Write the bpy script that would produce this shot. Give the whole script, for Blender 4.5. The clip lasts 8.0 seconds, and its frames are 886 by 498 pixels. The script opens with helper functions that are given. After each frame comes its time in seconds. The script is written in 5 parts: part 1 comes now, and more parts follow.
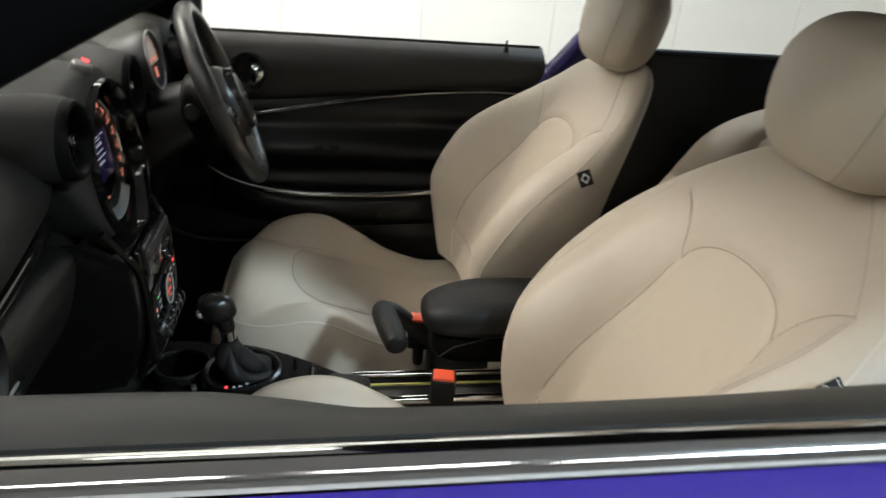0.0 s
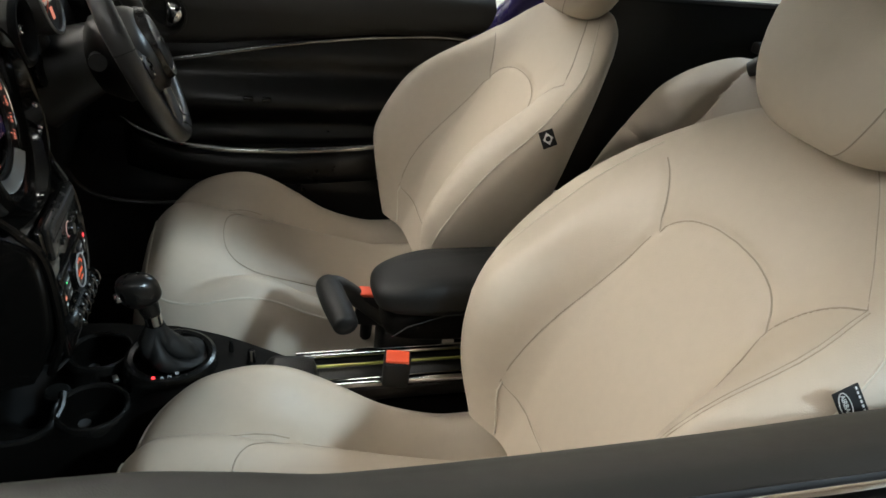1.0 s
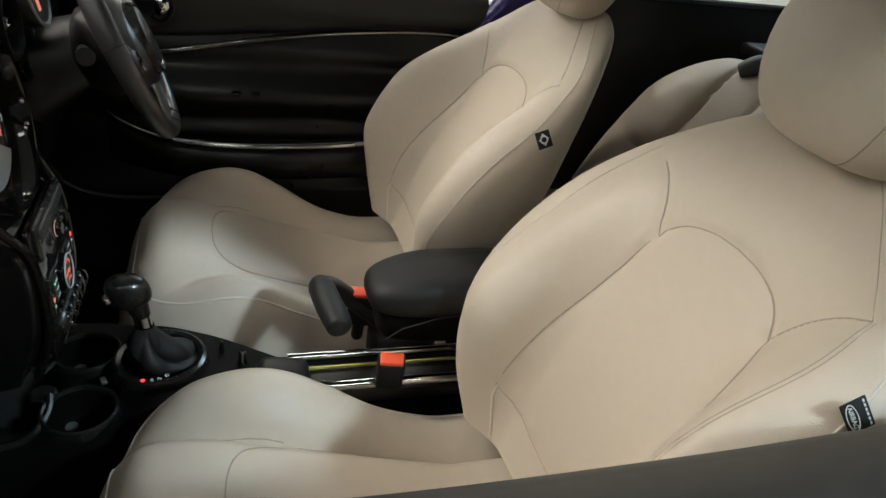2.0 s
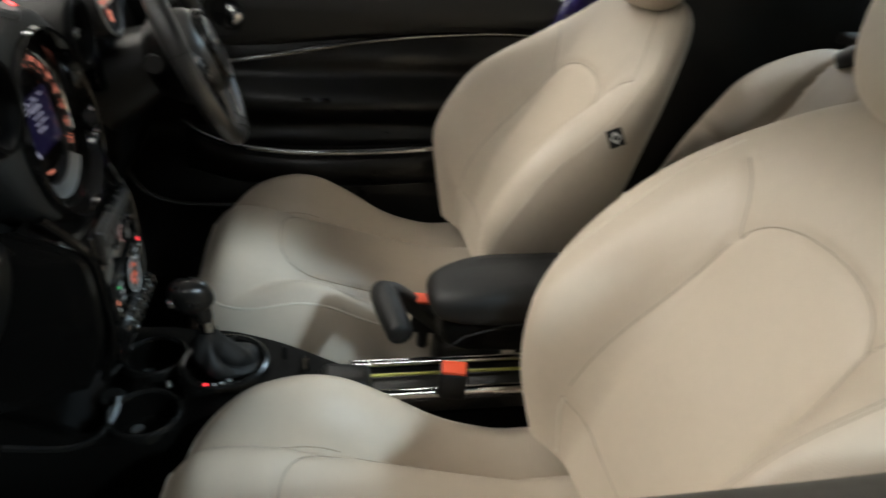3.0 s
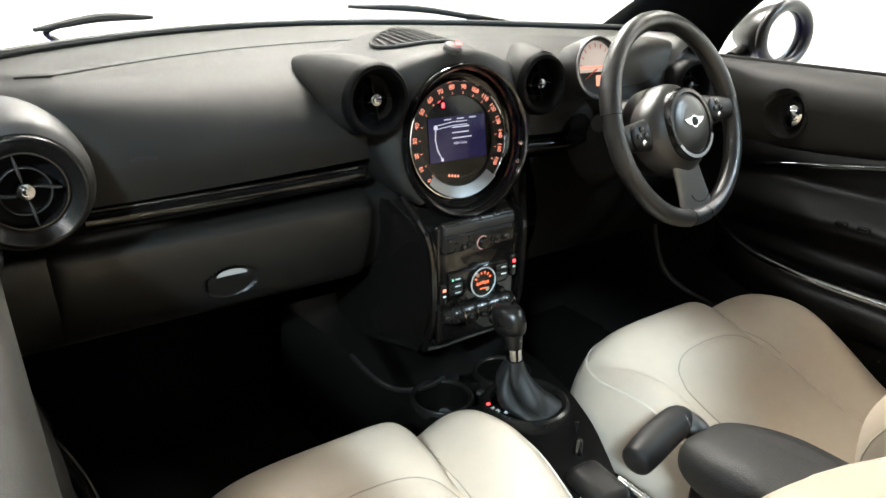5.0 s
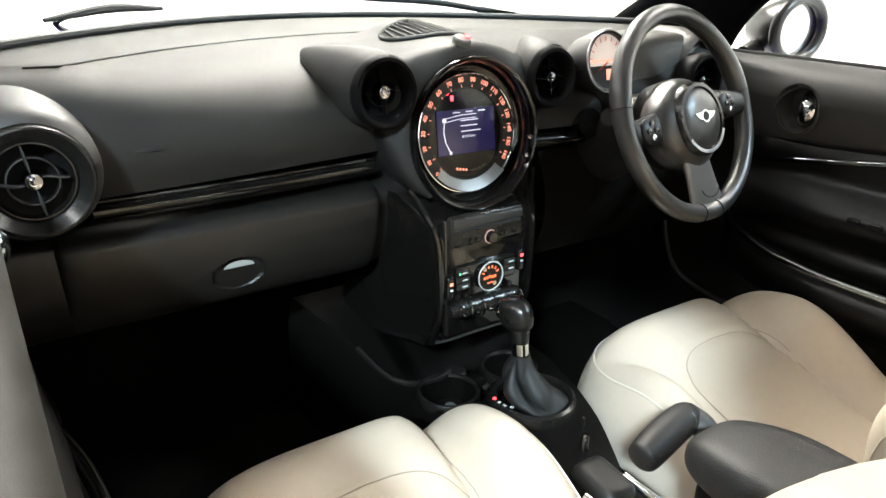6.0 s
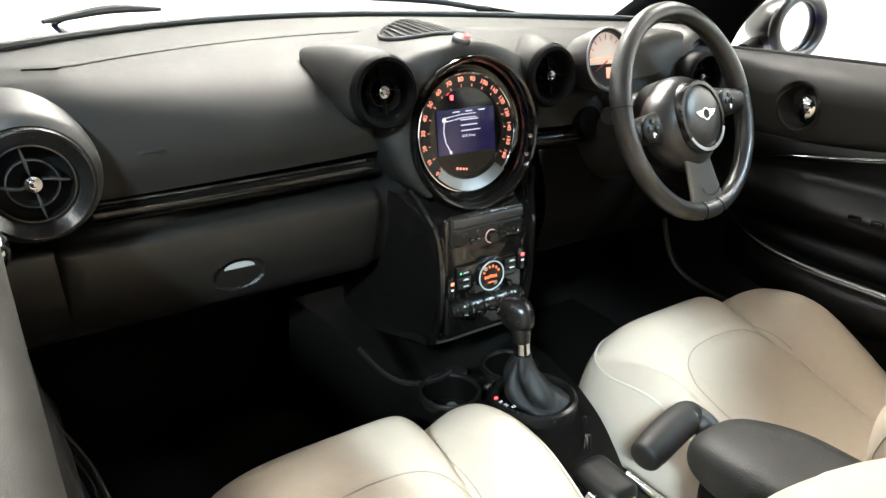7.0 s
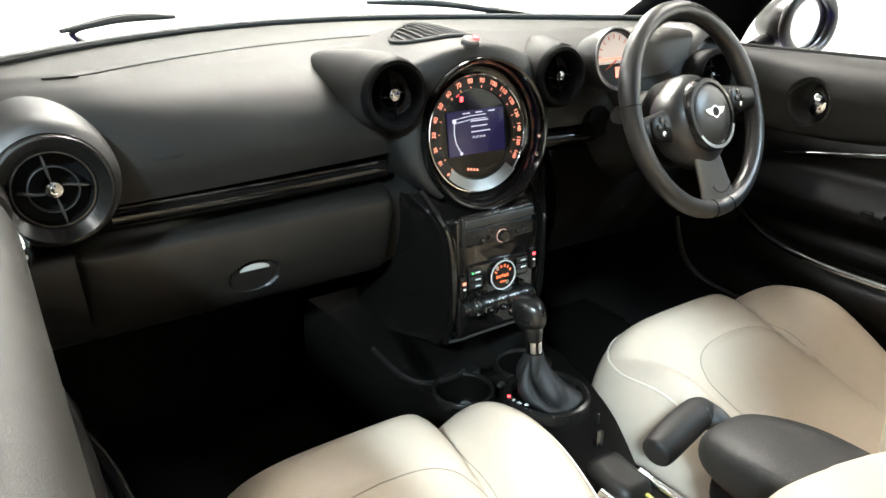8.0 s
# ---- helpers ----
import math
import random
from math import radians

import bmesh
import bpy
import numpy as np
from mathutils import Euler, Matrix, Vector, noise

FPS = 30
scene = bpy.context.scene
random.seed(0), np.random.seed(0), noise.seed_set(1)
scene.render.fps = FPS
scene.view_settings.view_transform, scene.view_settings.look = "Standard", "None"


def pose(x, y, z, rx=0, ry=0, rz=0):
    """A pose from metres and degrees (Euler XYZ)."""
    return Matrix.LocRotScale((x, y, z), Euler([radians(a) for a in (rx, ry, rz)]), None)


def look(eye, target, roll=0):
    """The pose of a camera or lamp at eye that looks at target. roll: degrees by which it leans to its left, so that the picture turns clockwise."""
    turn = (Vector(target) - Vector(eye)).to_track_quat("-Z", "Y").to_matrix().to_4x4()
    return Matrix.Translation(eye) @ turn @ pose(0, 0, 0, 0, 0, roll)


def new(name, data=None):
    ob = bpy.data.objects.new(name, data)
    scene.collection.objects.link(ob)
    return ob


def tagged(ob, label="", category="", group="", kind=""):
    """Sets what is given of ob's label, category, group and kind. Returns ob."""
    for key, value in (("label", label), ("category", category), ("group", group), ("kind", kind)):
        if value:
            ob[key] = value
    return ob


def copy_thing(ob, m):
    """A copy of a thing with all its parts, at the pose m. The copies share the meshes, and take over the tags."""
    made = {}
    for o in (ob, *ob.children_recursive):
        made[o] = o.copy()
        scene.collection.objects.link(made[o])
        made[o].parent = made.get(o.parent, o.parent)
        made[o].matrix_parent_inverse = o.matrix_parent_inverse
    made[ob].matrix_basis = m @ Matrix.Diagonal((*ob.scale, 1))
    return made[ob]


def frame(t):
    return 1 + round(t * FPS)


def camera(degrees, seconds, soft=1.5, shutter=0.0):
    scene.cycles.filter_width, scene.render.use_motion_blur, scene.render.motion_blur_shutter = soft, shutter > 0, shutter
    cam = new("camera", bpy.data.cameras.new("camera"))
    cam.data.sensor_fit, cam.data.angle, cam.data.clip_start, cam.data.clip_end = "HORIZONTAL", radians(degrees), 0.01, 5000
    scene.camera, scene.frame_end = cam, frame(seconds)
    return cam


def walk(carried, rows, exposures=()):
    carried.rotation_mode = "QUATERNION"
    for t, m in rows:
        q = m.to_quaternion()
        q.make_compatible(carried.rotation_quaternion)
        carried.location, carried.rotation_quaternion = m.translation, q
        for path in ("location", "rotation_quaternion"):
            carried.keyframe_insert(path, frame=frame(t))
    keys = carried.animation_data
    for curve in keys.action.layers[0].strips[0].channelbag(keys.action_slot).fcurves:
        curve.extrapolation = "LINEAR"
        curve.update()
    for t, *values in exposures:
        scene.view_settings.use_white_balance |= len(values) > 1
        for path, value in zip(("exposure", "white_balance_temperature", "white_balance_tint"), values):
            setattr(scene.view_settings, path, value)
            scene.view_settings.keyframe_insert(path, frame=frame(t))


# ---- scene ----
cam = camera(64.1, 8.0, shutter=0.4)
PATH = [
    (0, (0.333, -1.091, 1.283), (0.677, 0.694, 0.45), 4.9),
    (0.2, (0.358, -1.048, 1.275), (0.632, 0.731, 0.403), 5.8),
    (0.5, (0.378, -1.019, 1.267), (0.664, 0.739, 0.357), 4.8),
    (0.7, (0.353, -1.001, 1.277), (0.757, 0.718, 0.337), 5.4),
    (1, (0.322, -0.962, 1.274), (0.852, 0.708, 0.309), 7.2),
    (1.2, (0.302, -0.948, 1.275), (0.871, 0.696, 0.287), 7.9),
    (2.3, (0.301, -0.939, 1.28), (0.884, 0.709, 0.309), 8.6),
    (2.5, (0.306, -0.94, 1.274), (0.884, 0.714, 0.31), 8.5),
    (2.8, (0.315, -0.925, 1.269), (0.857, 0.741, 0.304), 7.9),
    (3, (0.342, -0.914, 1.255), (0.698, 0.793, 0.276), 4.7),
    (3.2, (0.43, -0.907, 1.246), (0.447, 0.866, 0.32), -0.2),
    (3.3, (0.496, -0.904, 1.24), (0.367, 0.875, 0.336), -0.3),
    (3.5, (0.586, -0.909, 1.232), (0.207, 0.862, 0.382), -2.2),
    (3.7, (0.662, -0.904, 1.227), (0.028, 0.831, 0.462), -2.5),
    (4, (0.769, -0.859, 1.202), (-0.274, 0.696, 0.498), -4.5),
    (4.2, (0.834, -0.77, 1.188), (-0.426, 0.616, 0.488), -4.9),
    (4.5, (0.885, -0.706, 1.181), (-0.521, 0.524, 0.467), 0.0),
    (5, (0.908, -0.666, 1.172), (-0.608, 0.412, 0.438), 1.1),
    (5.25, (0.907, -0.663, 1.17), (-0.617, 0.394, 0.422), 1.3),
    (6.5, (0.906, -0.662, 1.17), (-0.619, 0.391, 0.419), 1.3),
    (7, (0.904, -0.662, 1.171), (-0.62, 0.392, 0.417), 1.0),
    (7.5, (0.9, -0.665, 1.171), (-0.62, 0.394, 0.414), 0.8),
    (8, (0.916, -0.666, 1.173), (-0.631, 0.356, 0.424), -0.1),
]
walk(cam, [(t, look(eye, target, roll)) for t, eye, target, roll in PATH],
     exposures=[(0, -0.58), (3.3, -0.58), (4.0, -0.3), (4.5, 0.15), (5.0, 0.68), (5.3, 1.0), (8, 1.0)])
# ---- world, light, exposure ----
world = bpy.data.worlds.new("studio_world")
scene.world = world
world.use_nodes = True
world.node_tree.nodes["Background"].inputs[0].default_value = (0.9, 0.95, 1.0, 1)
world.node_tree.nodes["Background"].inputs[1].default_value = 0.15


def area_lamp(name, place, target, sx, sy, watts, colour):
    data = bpy.data.lights.new(name, "AREA")
    data.shape, data.size, data.size_y, data.energy, data.color = "RECTANGLE", sx, sy, watts, colour
    ob = new(name, data)
    ob.matrix_world = look(place, target)
    return ob


WHITE = (1.0, 0.95, 0.86)
CEILING = 3.6
# the ceiling's tube rows: behind both sides and over the bonnet; added washes that brighten the walls beside the
# driver's side, at the front and at the rear
area_lamp("tube_lamp_left", (3.0, -3.0, 3.4), (0.35, 0.0, 0.6), 0.4, 0.2, 212, (0.64, 0.85, 1.0))
area_lamp("tube_lamp_rear_right", (2.7, 2.8, 3.4), (0.35, 0.2, 0.6), 0.6, 0.3, 70, (0.64, 0.85, 1.0))
area_lamp("wall_wash_right", (0.2, 3.2, 3.5), (0.2, 5.0, 1.0), 3.0, 0.5, 170, WHITE)
area_lamp("tube_lamp_bonnet", (-1.75, 0.9, 3.5), (-1.0, 0.5, 0), 0.5, 2.2, 170, WHITE)
area_lamp("wall_wash_front", (-4.3, 0.0, 3.5), (-5.7, 0, 1.2), 0.4, 3.0, 170, WHITE)
area_lamp("wall_wash_rear", (4.4, 0.0, 3.5), (5.4, 0, 0.8), 0.5, 3.0, 14, WHITE)


# ---- materials ----
def material(name, colour, rough=0.5, metal=0.0, vary=0.08, grain=0.0, grain_scale=900.0, blotch=3.0, coat=0.0, rough_vary=0.08, emit=None, emit_strength=0.0, spec=0.5, sheen=0.0, pucker=0.0):
    m = bpy.data.materials.new(name)
    m.use_nodes = True
    nt = m.node_tree
    b = nt.nodes["Principled BSDF"]
    b.inputs["Metallic"].default_value = metal
    b.inputs["Coat Weight"].default_value = coat
    b.inputs["Specular IOR Level"].default_value = spec
    b.inputs["Sheen Weight"].default_value = sheen
    if emit:
        b.inputs["Emission Color"].default_value = (*emit, 1)
        b.inputs["Emission Strength"].default_value = emit_strength
    co = nt.nodes.new("ShaderNodeTexCoord")
    big = nt.nodes.new("ShaderNodeTexNoise")
    big.inputs["Scale"].default_value, big.inputs["Detail"].default_value = blotch, 5
    nt.links.new(co.outputs["Object"], big.inputs["Vector"])
    fine = nt.nodes.new("ShaderNodeTexNoise")
    fine.inputs["Scale"].default_value, fine.inputs["Detail"].default_value = blotch * 22, 3
    nt.links.new(co.outputs["Object"], fine.inputs["Vector"])
    both = nt.nodes.new("ShaderNodeMath")
    both.operation = "MULTIPLY_ADD"
    nt.links.new(fine.outputs["Fac"], both.inputs[0])
    both.inputs[1].default_value = 0.4
    nt.links.new(big.outputs["Fac"], both.inputs[2])
    ramp = nt.nodes.new("ShaderNodeMapRange")
    ramp.inputs[1].default_value, ramp.inputs[2].default_value = 0.4, 1.0
    ramp.inputs[3].default_value, ramp.inputs[4].default_value = 1 - vary, 1 + vary
    nt.links.new(both.outputs[0], ramp.inputs[0])
    mul = nt.nodes.new("ShaderNodeVectorMath")
    mul.operation = "SCALE"
    mul.inputs[0].default_value = colour
    nt.links.new(ramp.outputs[0], mul.inputs["Scale"])
    nt.links.new(mul.outputs[0], b.inputs["Base Color"])
    rr = nt.nodes.new("ShaderNodeMapRange")
    rr.inputs[1].default_value, rr.inputs[2].default_value = 0.3, 1.1
    rr.inputs[3].default_value, rr.inputs[4].default_value = max(0.02, rough - rough_vary), min(1, rough + rough_vary)
    nt.links.new(both.outputs[0], rr.inputs[0])
    nt.links.new(rr.outputs[0], b.inputs["Roughness"])
    if grain:
        vor = nt.nodes.new("ShaderNodeTexVoronoi")
        vor.inputs["Scale"].default_value = grain_scale
        nt.links.new(co.outputs["Object"], vor.inputs["Vector"])
        bump = nt.nodes.new("ShaderNodeBump")
        bump.inputs["Strength"].default_value, bump.inputs["Distance"].default_value = grain, 0.0006
        height = vor.outputs["Distance"]
        if pucker:
            soft = nt.nodes.new("ShaderNodeTexNoise")
            soft.inputs["Scale"].default_value, soft.inputs["Detail"].default_value = 22, 3
            nt.links.new(co.outputs["Object"], soft.inputs["Vector"])
            mix = nt.nodes.new("ShaderNodeMath")
            mix.operation = "MULTIPLY_ADD"
            nt.links.new(soft.outputs["Fac"], mix.inputs[0])
            mix.inputs[1].default_value = pucker
            nt.links.new(height, mix.inputs[2])
            height = mix.outputs[0]
        nt.links.new(height, bump.inputs["Height"])
        nt.links.new(bump.outputs[0], b.inputs["Normal"])
    return m


LEATHER = material("beige_leather", (0.54, 0.460, 0.362), 0.44, vary=0.06, grain=0.3, grain_scale=700, rough_vary=0.08, pucker=4.0)
THREAD = material("grey_thread", (0.36, 0.305, 0.235), 0.8)
PIPING = material("pale_piping", (0.64, 0.58, 0.48), 0.6)
PLASTIC = material("soft_black_plastic", (0.0125, 0.0115, 0.0098), 0.48, vary=0.16, grain=0.4, grain_scale=900, spec=0.7, rough_vary=0.05)
DASH_PAD = material("soft_dash_skin", (0.0122, 0.0112, 0.0095), 0.58, vary=0.10, grain=0.4, grain_scale=1100, spec=0.30, rough_vary=0.05)
LID_PLASTIC = material("hard_black_plastic", (0.0085, 0.0078, 0.0065), 0.38, vary=0.15, grain=0.3, grain_scale=900, spec=0.5)
DOOR_PLASTIC = material("door_black_plastic", (0.0060, 0.0057, 0.0053), 0.32, vary=0.15, grain=0.2, grain_scale=800, spec=0.5)
ARM_LEATHER = material("matt_black_leather", (0.007, 0.0068, 0.0062), 0.55, vary=0.2, grain=0.4, grain_scale=600, spec=0.3)
PILLAR_CLOTH = material("black_pillar_cloth", (0.0022, 0.0022, 0.0023), 0.85, grain=0.4, grain_scale=500, spec=0.04)
PAD = material("grey_soft_pad", (0.024, 0.0228, 0.0202), 0.52, vary=0.12, grain=0.15, grain_scale=900, spec=0.4)
COLUMN_PAD = material("grey_column_pad", (0.048, 0.046, 0.0420), 0.5, vary=0.10, grain=0.3, grain_scale=900, spec=0.5)
PLASTIC_DARK = material("dark_trim_plastic", (0.0080, 0.0073, 0.0062), 0.42, vary=0.15, grain=0.3, grain_scale=800, spec=0.4)
RUBBER = material("black_rubber", (0.012, 0.012, 0.012), 0.65, spec=0.3)
GLOSS = material("piano_black", (0.0045, 0.0040, 0.0034), 0.1, rough_vary=0.04, coat=0.2, spec=0.45)
WHEEL_LEATHER = material("black_wheel_leather", (0.032, 0.0308, 0.0290), 0.31, vary=0.2, grain=0.35, grain_scale=600, spec=0.7)
CARPET = material("black_carpet", (0.0065, 0.0059, 0.0050), 0.95, vary=0.3, grain=1.0, grain_scale=260, spec=0.0)
HEADLINER = material("anthracite_headliner", (0.006, 0.006, 0.0065), 0.95, grain=0.4, grain_scale=500, spec=0.2)
CHROME = material("chrome", (0.82, 0.82, 0.82), 0.09, metal=1.0, vary=0.03, rough_vary=0.03)
SATIN = material("satin_silver", (0.55, 0.55, 0.54), 0.33, metal=1.0, vary=0.05)
PAINT = material("blue_violet_paint", (0.035, 0.012, 0.33), 0.25, metal=0.0, vary=0.05, coat=1.0, rough_vary=0.03)
# the body paint with the shade on the door pillars mixed in
SHADED_PAINT = material("shaded_violet_paint", (0.016, 0.008, 0.12), 0.3, coat=1.0)
RED = material("orange_red_button", (0.75, 0.085, 0.03), 0.45)
GREEN_LINE = material("yellow_green_insert", (0.45, 0.43, 0.10), 0.4)
WALL_WHITE = material("white_studio_paint", (0.86, 0.85, 0.80), 0.85, vary=0.02, blotch=0.4)
# darker than the other walls, to keep bounce light out of the cabin
WALL_LOW_BOUNCE = material("low_bounce_wall_grey", (0.16, 0.155, 0.148), 0.85, vary=0.03, blotch=0.4)
FLOOR_GREY = material("pale_floor_paint", (0.62, 0.62, 0.60), 0.45, vary=0.05, blotch=0.8)
LAMP_GLOW = material("lamp_diffuser", (0.9, 0.9, 0.9), 0.6, emit=(1, 0.99, 0.96), emit_strength=17.0)
SCREEN = material("navy_screen", (0.01, 0.01, 0.03), 0.2, emit=(0.045, 0.035, 0.16), emit_strength=0.14)
AMBER = material("lit_amber_digits", (0.3, 0.1, 0.03), 0.5, emit=(1.0, 0.31, 0.22), emit_strength=0.95)
PALE_LIT = material("lit_pale_text", (0.4, 0.4, 0.5), 0.5, emit=(0.75, 0.75, 0.95), emit_strength=0.4)
RED_LIT = material("lit_red_lamp", (0.4, 0.02, 0.02), 0.4, emit=(1.0, 0.05, 0.06), emit_strength=3.0)
WHITE_MARK = material("white_print", (0.75, 0.75, 0.73), 0.5)
# weak glow added to the dial for the windscreen light falling on it
DIAL_FACE = material("pale_dial_added_glow", (0.55, 0.5, 0.46), 0.5, emit=(1.0, 0.85, 0.75), emit_strength=0.20)
CONSOLE = material("console_plastic", (0.0030, 0.0027, 0.0022), 0.5, vary=0.25, spec=0.06, grain=0.3, grain_scale=700)
CONSOLE_RIM = material("smooth_console_plastic", (0.0075, 0.0068, 0.0058), 0.27, vary=0.15, spec=0.5, rough_vary=0.05)
# pale colour that paints in bright reflections and lit edges on small parts
PALE_SHEEN = material("pale_painted_sheen", (0.40, 0.40, 0.385), 0.4, vary=0.05)
CEILING_GREY = material("grey_ceiling_paint", (0.2, 0.185, 0.17), 0.9, blotch=0.5)
ORANGE_LIT = material("lit_orange_display", (0.3, 0.06, 0.02), 0.5, emit=(1.0, 0.16, 0.06), emit_strength=0.9)
ROSE_LIT = material("lit_rose_ring", (0.3, 0.2, 0.18), 0.5, emit=(1.0, 0.55, 0.45), emit_strength=0.35)
SPOKE = material("satin_grey_spoke", (0.16, 0.16, 0.157), 0.34, metal=0.4, vary=0.06)
DARK_CHROME = material("dark_chrome", (0.30, 0.30, 0.30), 0.08, metal=1.0, vary=0.05, rough_vary=0.03)
VENT_BLACK = material("matt_vent_black", (0.003, 0.003, 0.003), 0.5, spec=0.08)
GAITER = material("grey_black_leather", (0.0095, 0.0090, 0.0082), 0.55, vary=0.2, grain=0.4, grain_scale=600, spec=0.4)
INSERT_SILVER = material("brushed_silver_insert", (0.36, 0.36, 0.35), 0.38, metal=0.85, vary=0.08)
MIRROR_CASE = material("satin_black_mirror_case", (0.022, 0.021, 0.020), 0.32, vary=0.1, spec=0.5)
GREY_TRIM = material("grey_satin_plastic", (0.09, 0.09, 0.088), 0.4)


def glass_material(name, tint=(1, 1, 1)):
    m = bpy.data.materials.new(name)
    m.use_nodes = True
    b = m.node_tree.nodes["Principled BSDF"]
    b.inputs["Base Color"].default_value = (*tint, 1)
    b.inputs["Roughness"].default_value = 0.0
    b.inputs["IOR"].default_value = 1.03
    b.inputs["Transmission Weight"].default_value = 1.0
    return m


GLASS = glass_material("clear_glass", (0.97, 1.0, 0.98))


# ---- building helpers ----
def part(name, bm, mat, parent=None, label="", sharp=38):
    me = bpy.data.meshes.new(name)
    bmesh.ops.recalc_face_normals(bm, faces=bm.faces)
    for f in bm.faces:
        f.smooth = True
    bm.to_mesh(me)
    bm.free()
    me.set_sharp_from_angle(angle=radians(sharp))
    me.materials.append(mat)
    ob = new(name, me)
    if parent:
        ob.parent = parent
    if label:
        ob["label"] = label
    return ob


def thing(name, label, category, group="", kind=""):
    return tagged(new(name), label, category, group, kind)


def grid(fn, nu, nv, closed_u=False, closed_v=False, cap=False):
    """A sheet of nu x nv cells; fn(u, v) gives a place, u and v from 0 to 1."""
    bm = bmesh.new()
    cu, cv = (nu if closed_u else nu + 1), (nv if closed_v else nv + 1)
    vs = [[bm.verts.new(fn(i / nu, j / nv)) for j in range(cv)] for i in range(cu)]
    for i in range(nu):
        for j in range(nv):
            a, b = (i + 1) % cu, (j + 1) % cv
            bm.faces.new((vs[i][j], vs[a][j], vs[a][b], vs[i][b]))
    if cap and closed_v:
        bm.faces.new(vs[0])
        bm.faces.new(vs[-1])
    return bm


def tube(points, r, n=8, closed=False, flat=1.0):
    """A round rod through the points; r is a number or a function of 0..1; flat squeezes it along z."""
    pts = [Vector(p) for p in points]
    m = len(pts)
    bm = bmesh.new()
    rings = []
    side = None
    for i, p in enumerate(pts):
        d = (pts[(i + 1) % m] - pts[i - 1]) if closed else (pts[min(i + 1, m - 1)] - pts[max(i - 1, 0)])
        d.normalize()
        if side is None:
            side = d.orthogonal().normalized()
        side = (side - d * side.dot(d)).normalized()
        up = d.cross(side)
        rad = r(i / max(1, m - 1)) if callable(r) else r
        ring = []
        for k in range(n):
            a = 2 * math.pi * k / n
            o = rad * (math.cos(a) * side + math.sin(a) * up)
            o.z *= flat
            ring.append(bm.verts.new(p + o))
        rings.append(ring)
    for i in range(m if closed else m - 1):
        for k in range(n):
            bm.faces.new((rings[i][k], rings[(i + 1) % m][k], rings[(i + 1) % m][(k + 1) % n], rings[i][(k + 1) % n]))
    if not closed:
        bm.faces.new(rings[0])
        bm.faces.new(rings[-1])
    return bm


def lathe(profile, m, n=48):
    """Turns (radius, height) pairs round the z axis of the pose m."""
    return grid(lambda u, v: m @ Vector((profile_at(profile, v)[0] * math.cos(2 * math.pi * u), profile_at(profile, v)[0] * math.sin(2 * math.pi * u), profile_at(profile, v)[1])), n, len(profile) - 1, closed_u=True)


def profile_at(profile, v):
    return profile[round(v * (len(profile) - 1))]


def disc(r, m, n=40):
    bm = bmesh.new()
    bm.faces.new([bm.verts.new(m @ Vector((r * math.cos(2 * math.pi * k / n), r * math.sin(2 * math.pi * k / n), 0))) for k in range(n)])
    return bm


def rbox(sx, sy, sz, bevel, m, seg=3):
    bm = bmesh.new()
    bmesh.ops.create_cube(bm, size=1)
    for v in bm.verts:
        v.co = Vector((v.co.x * sx, v.co.y * sy, v.co.z * sz))
    if bevel:
        bmesh.ops.bevel(bm, geom=list(bm.edges), offset=bevel, segments=seg, affect="EDGES", profile=0.5)
    bm.transform(m)
    return bm


def joined(bms):
    out = bmesh.new()
    for b in bms:
        me = bpy.data.meshes.new("joined")
        b.to_mesh(me)
        b.free()
        out.from_mesh(me)
        bpy.data.meshes.remove(me)
    return out


def smooth(a, b, x):
    t = min(1.0, max(0.0, (x - a) / (b - a)))
    return t * t * (3 - 2 * t)


def curve(x, table):
    """Smooth reading of a table of (x, value)."""
    xs, ys = zip(*table)
    if x <= xs[0]:
        return ys[0]
    if x >= xs[-1]:
        return ys[-1]
    i = max(k for k in range(len(xs) - 1) if xs[k] <= x)
    t = (x - xs[i]) / (xs[i + 1] - xs[i])
    def slope(k):
        if k == 0 or k == len(xs) - 1:
            j = min(max(k, 1), len(xs) - 1)
            return (ys[j] - ys[j - 1]) / (xs[j] - xs[j - 1])
        return (ys[k + 1] - ys[k - 1]) / (xs[k + 1] - xs[k - 1])
    h = xs[i + 1] - xs[i]
    return (2 * t**3 - 3 * t**2 + 1) * ys[i] + (t**3 - 2 * t**2 + t) * h * slope(i) + (-2 * t**3 + 3 * t**2) * ys[i + 1] + (t**3 - t**2) * h * slope(i + 1)


def spline(points, n):
    """n + 1 places on a smooth line through the points."""
    ts = list(range(len(points)))
    cols = [[(t, p[k]) for t, p in zip(ts, points)] for k in range(3)]
    return [Vector([curve(i / n * ts[-1], c) for c in cols]) for i in range(n + 1)]


def extruded(outline, m, depth, bevel=0.0):
    """A plate with the (x, y) outline in the pose m, depth thick."""
    bm = bmesh.new()
    f = bm.faces.new([bm.verts.new(Vector((x, y, 0))) for x, y in outline])
    top = bmesh.ops.extrude_face_region(bm, geom=[f])
    for v in top["geom"]:
        if isinstance(v, bmesh.types.BMVert):
            v.co.z += depth
    if bevel:
        bmesh.ops.bevel(bm, geom=[e for e in bm.edges if all(abs(v.co.z - depth) < 1e-6 for v in e.verts)], offset=bevel, segments=2, affect="EDGES")
    bm.transform(m)
    return bm


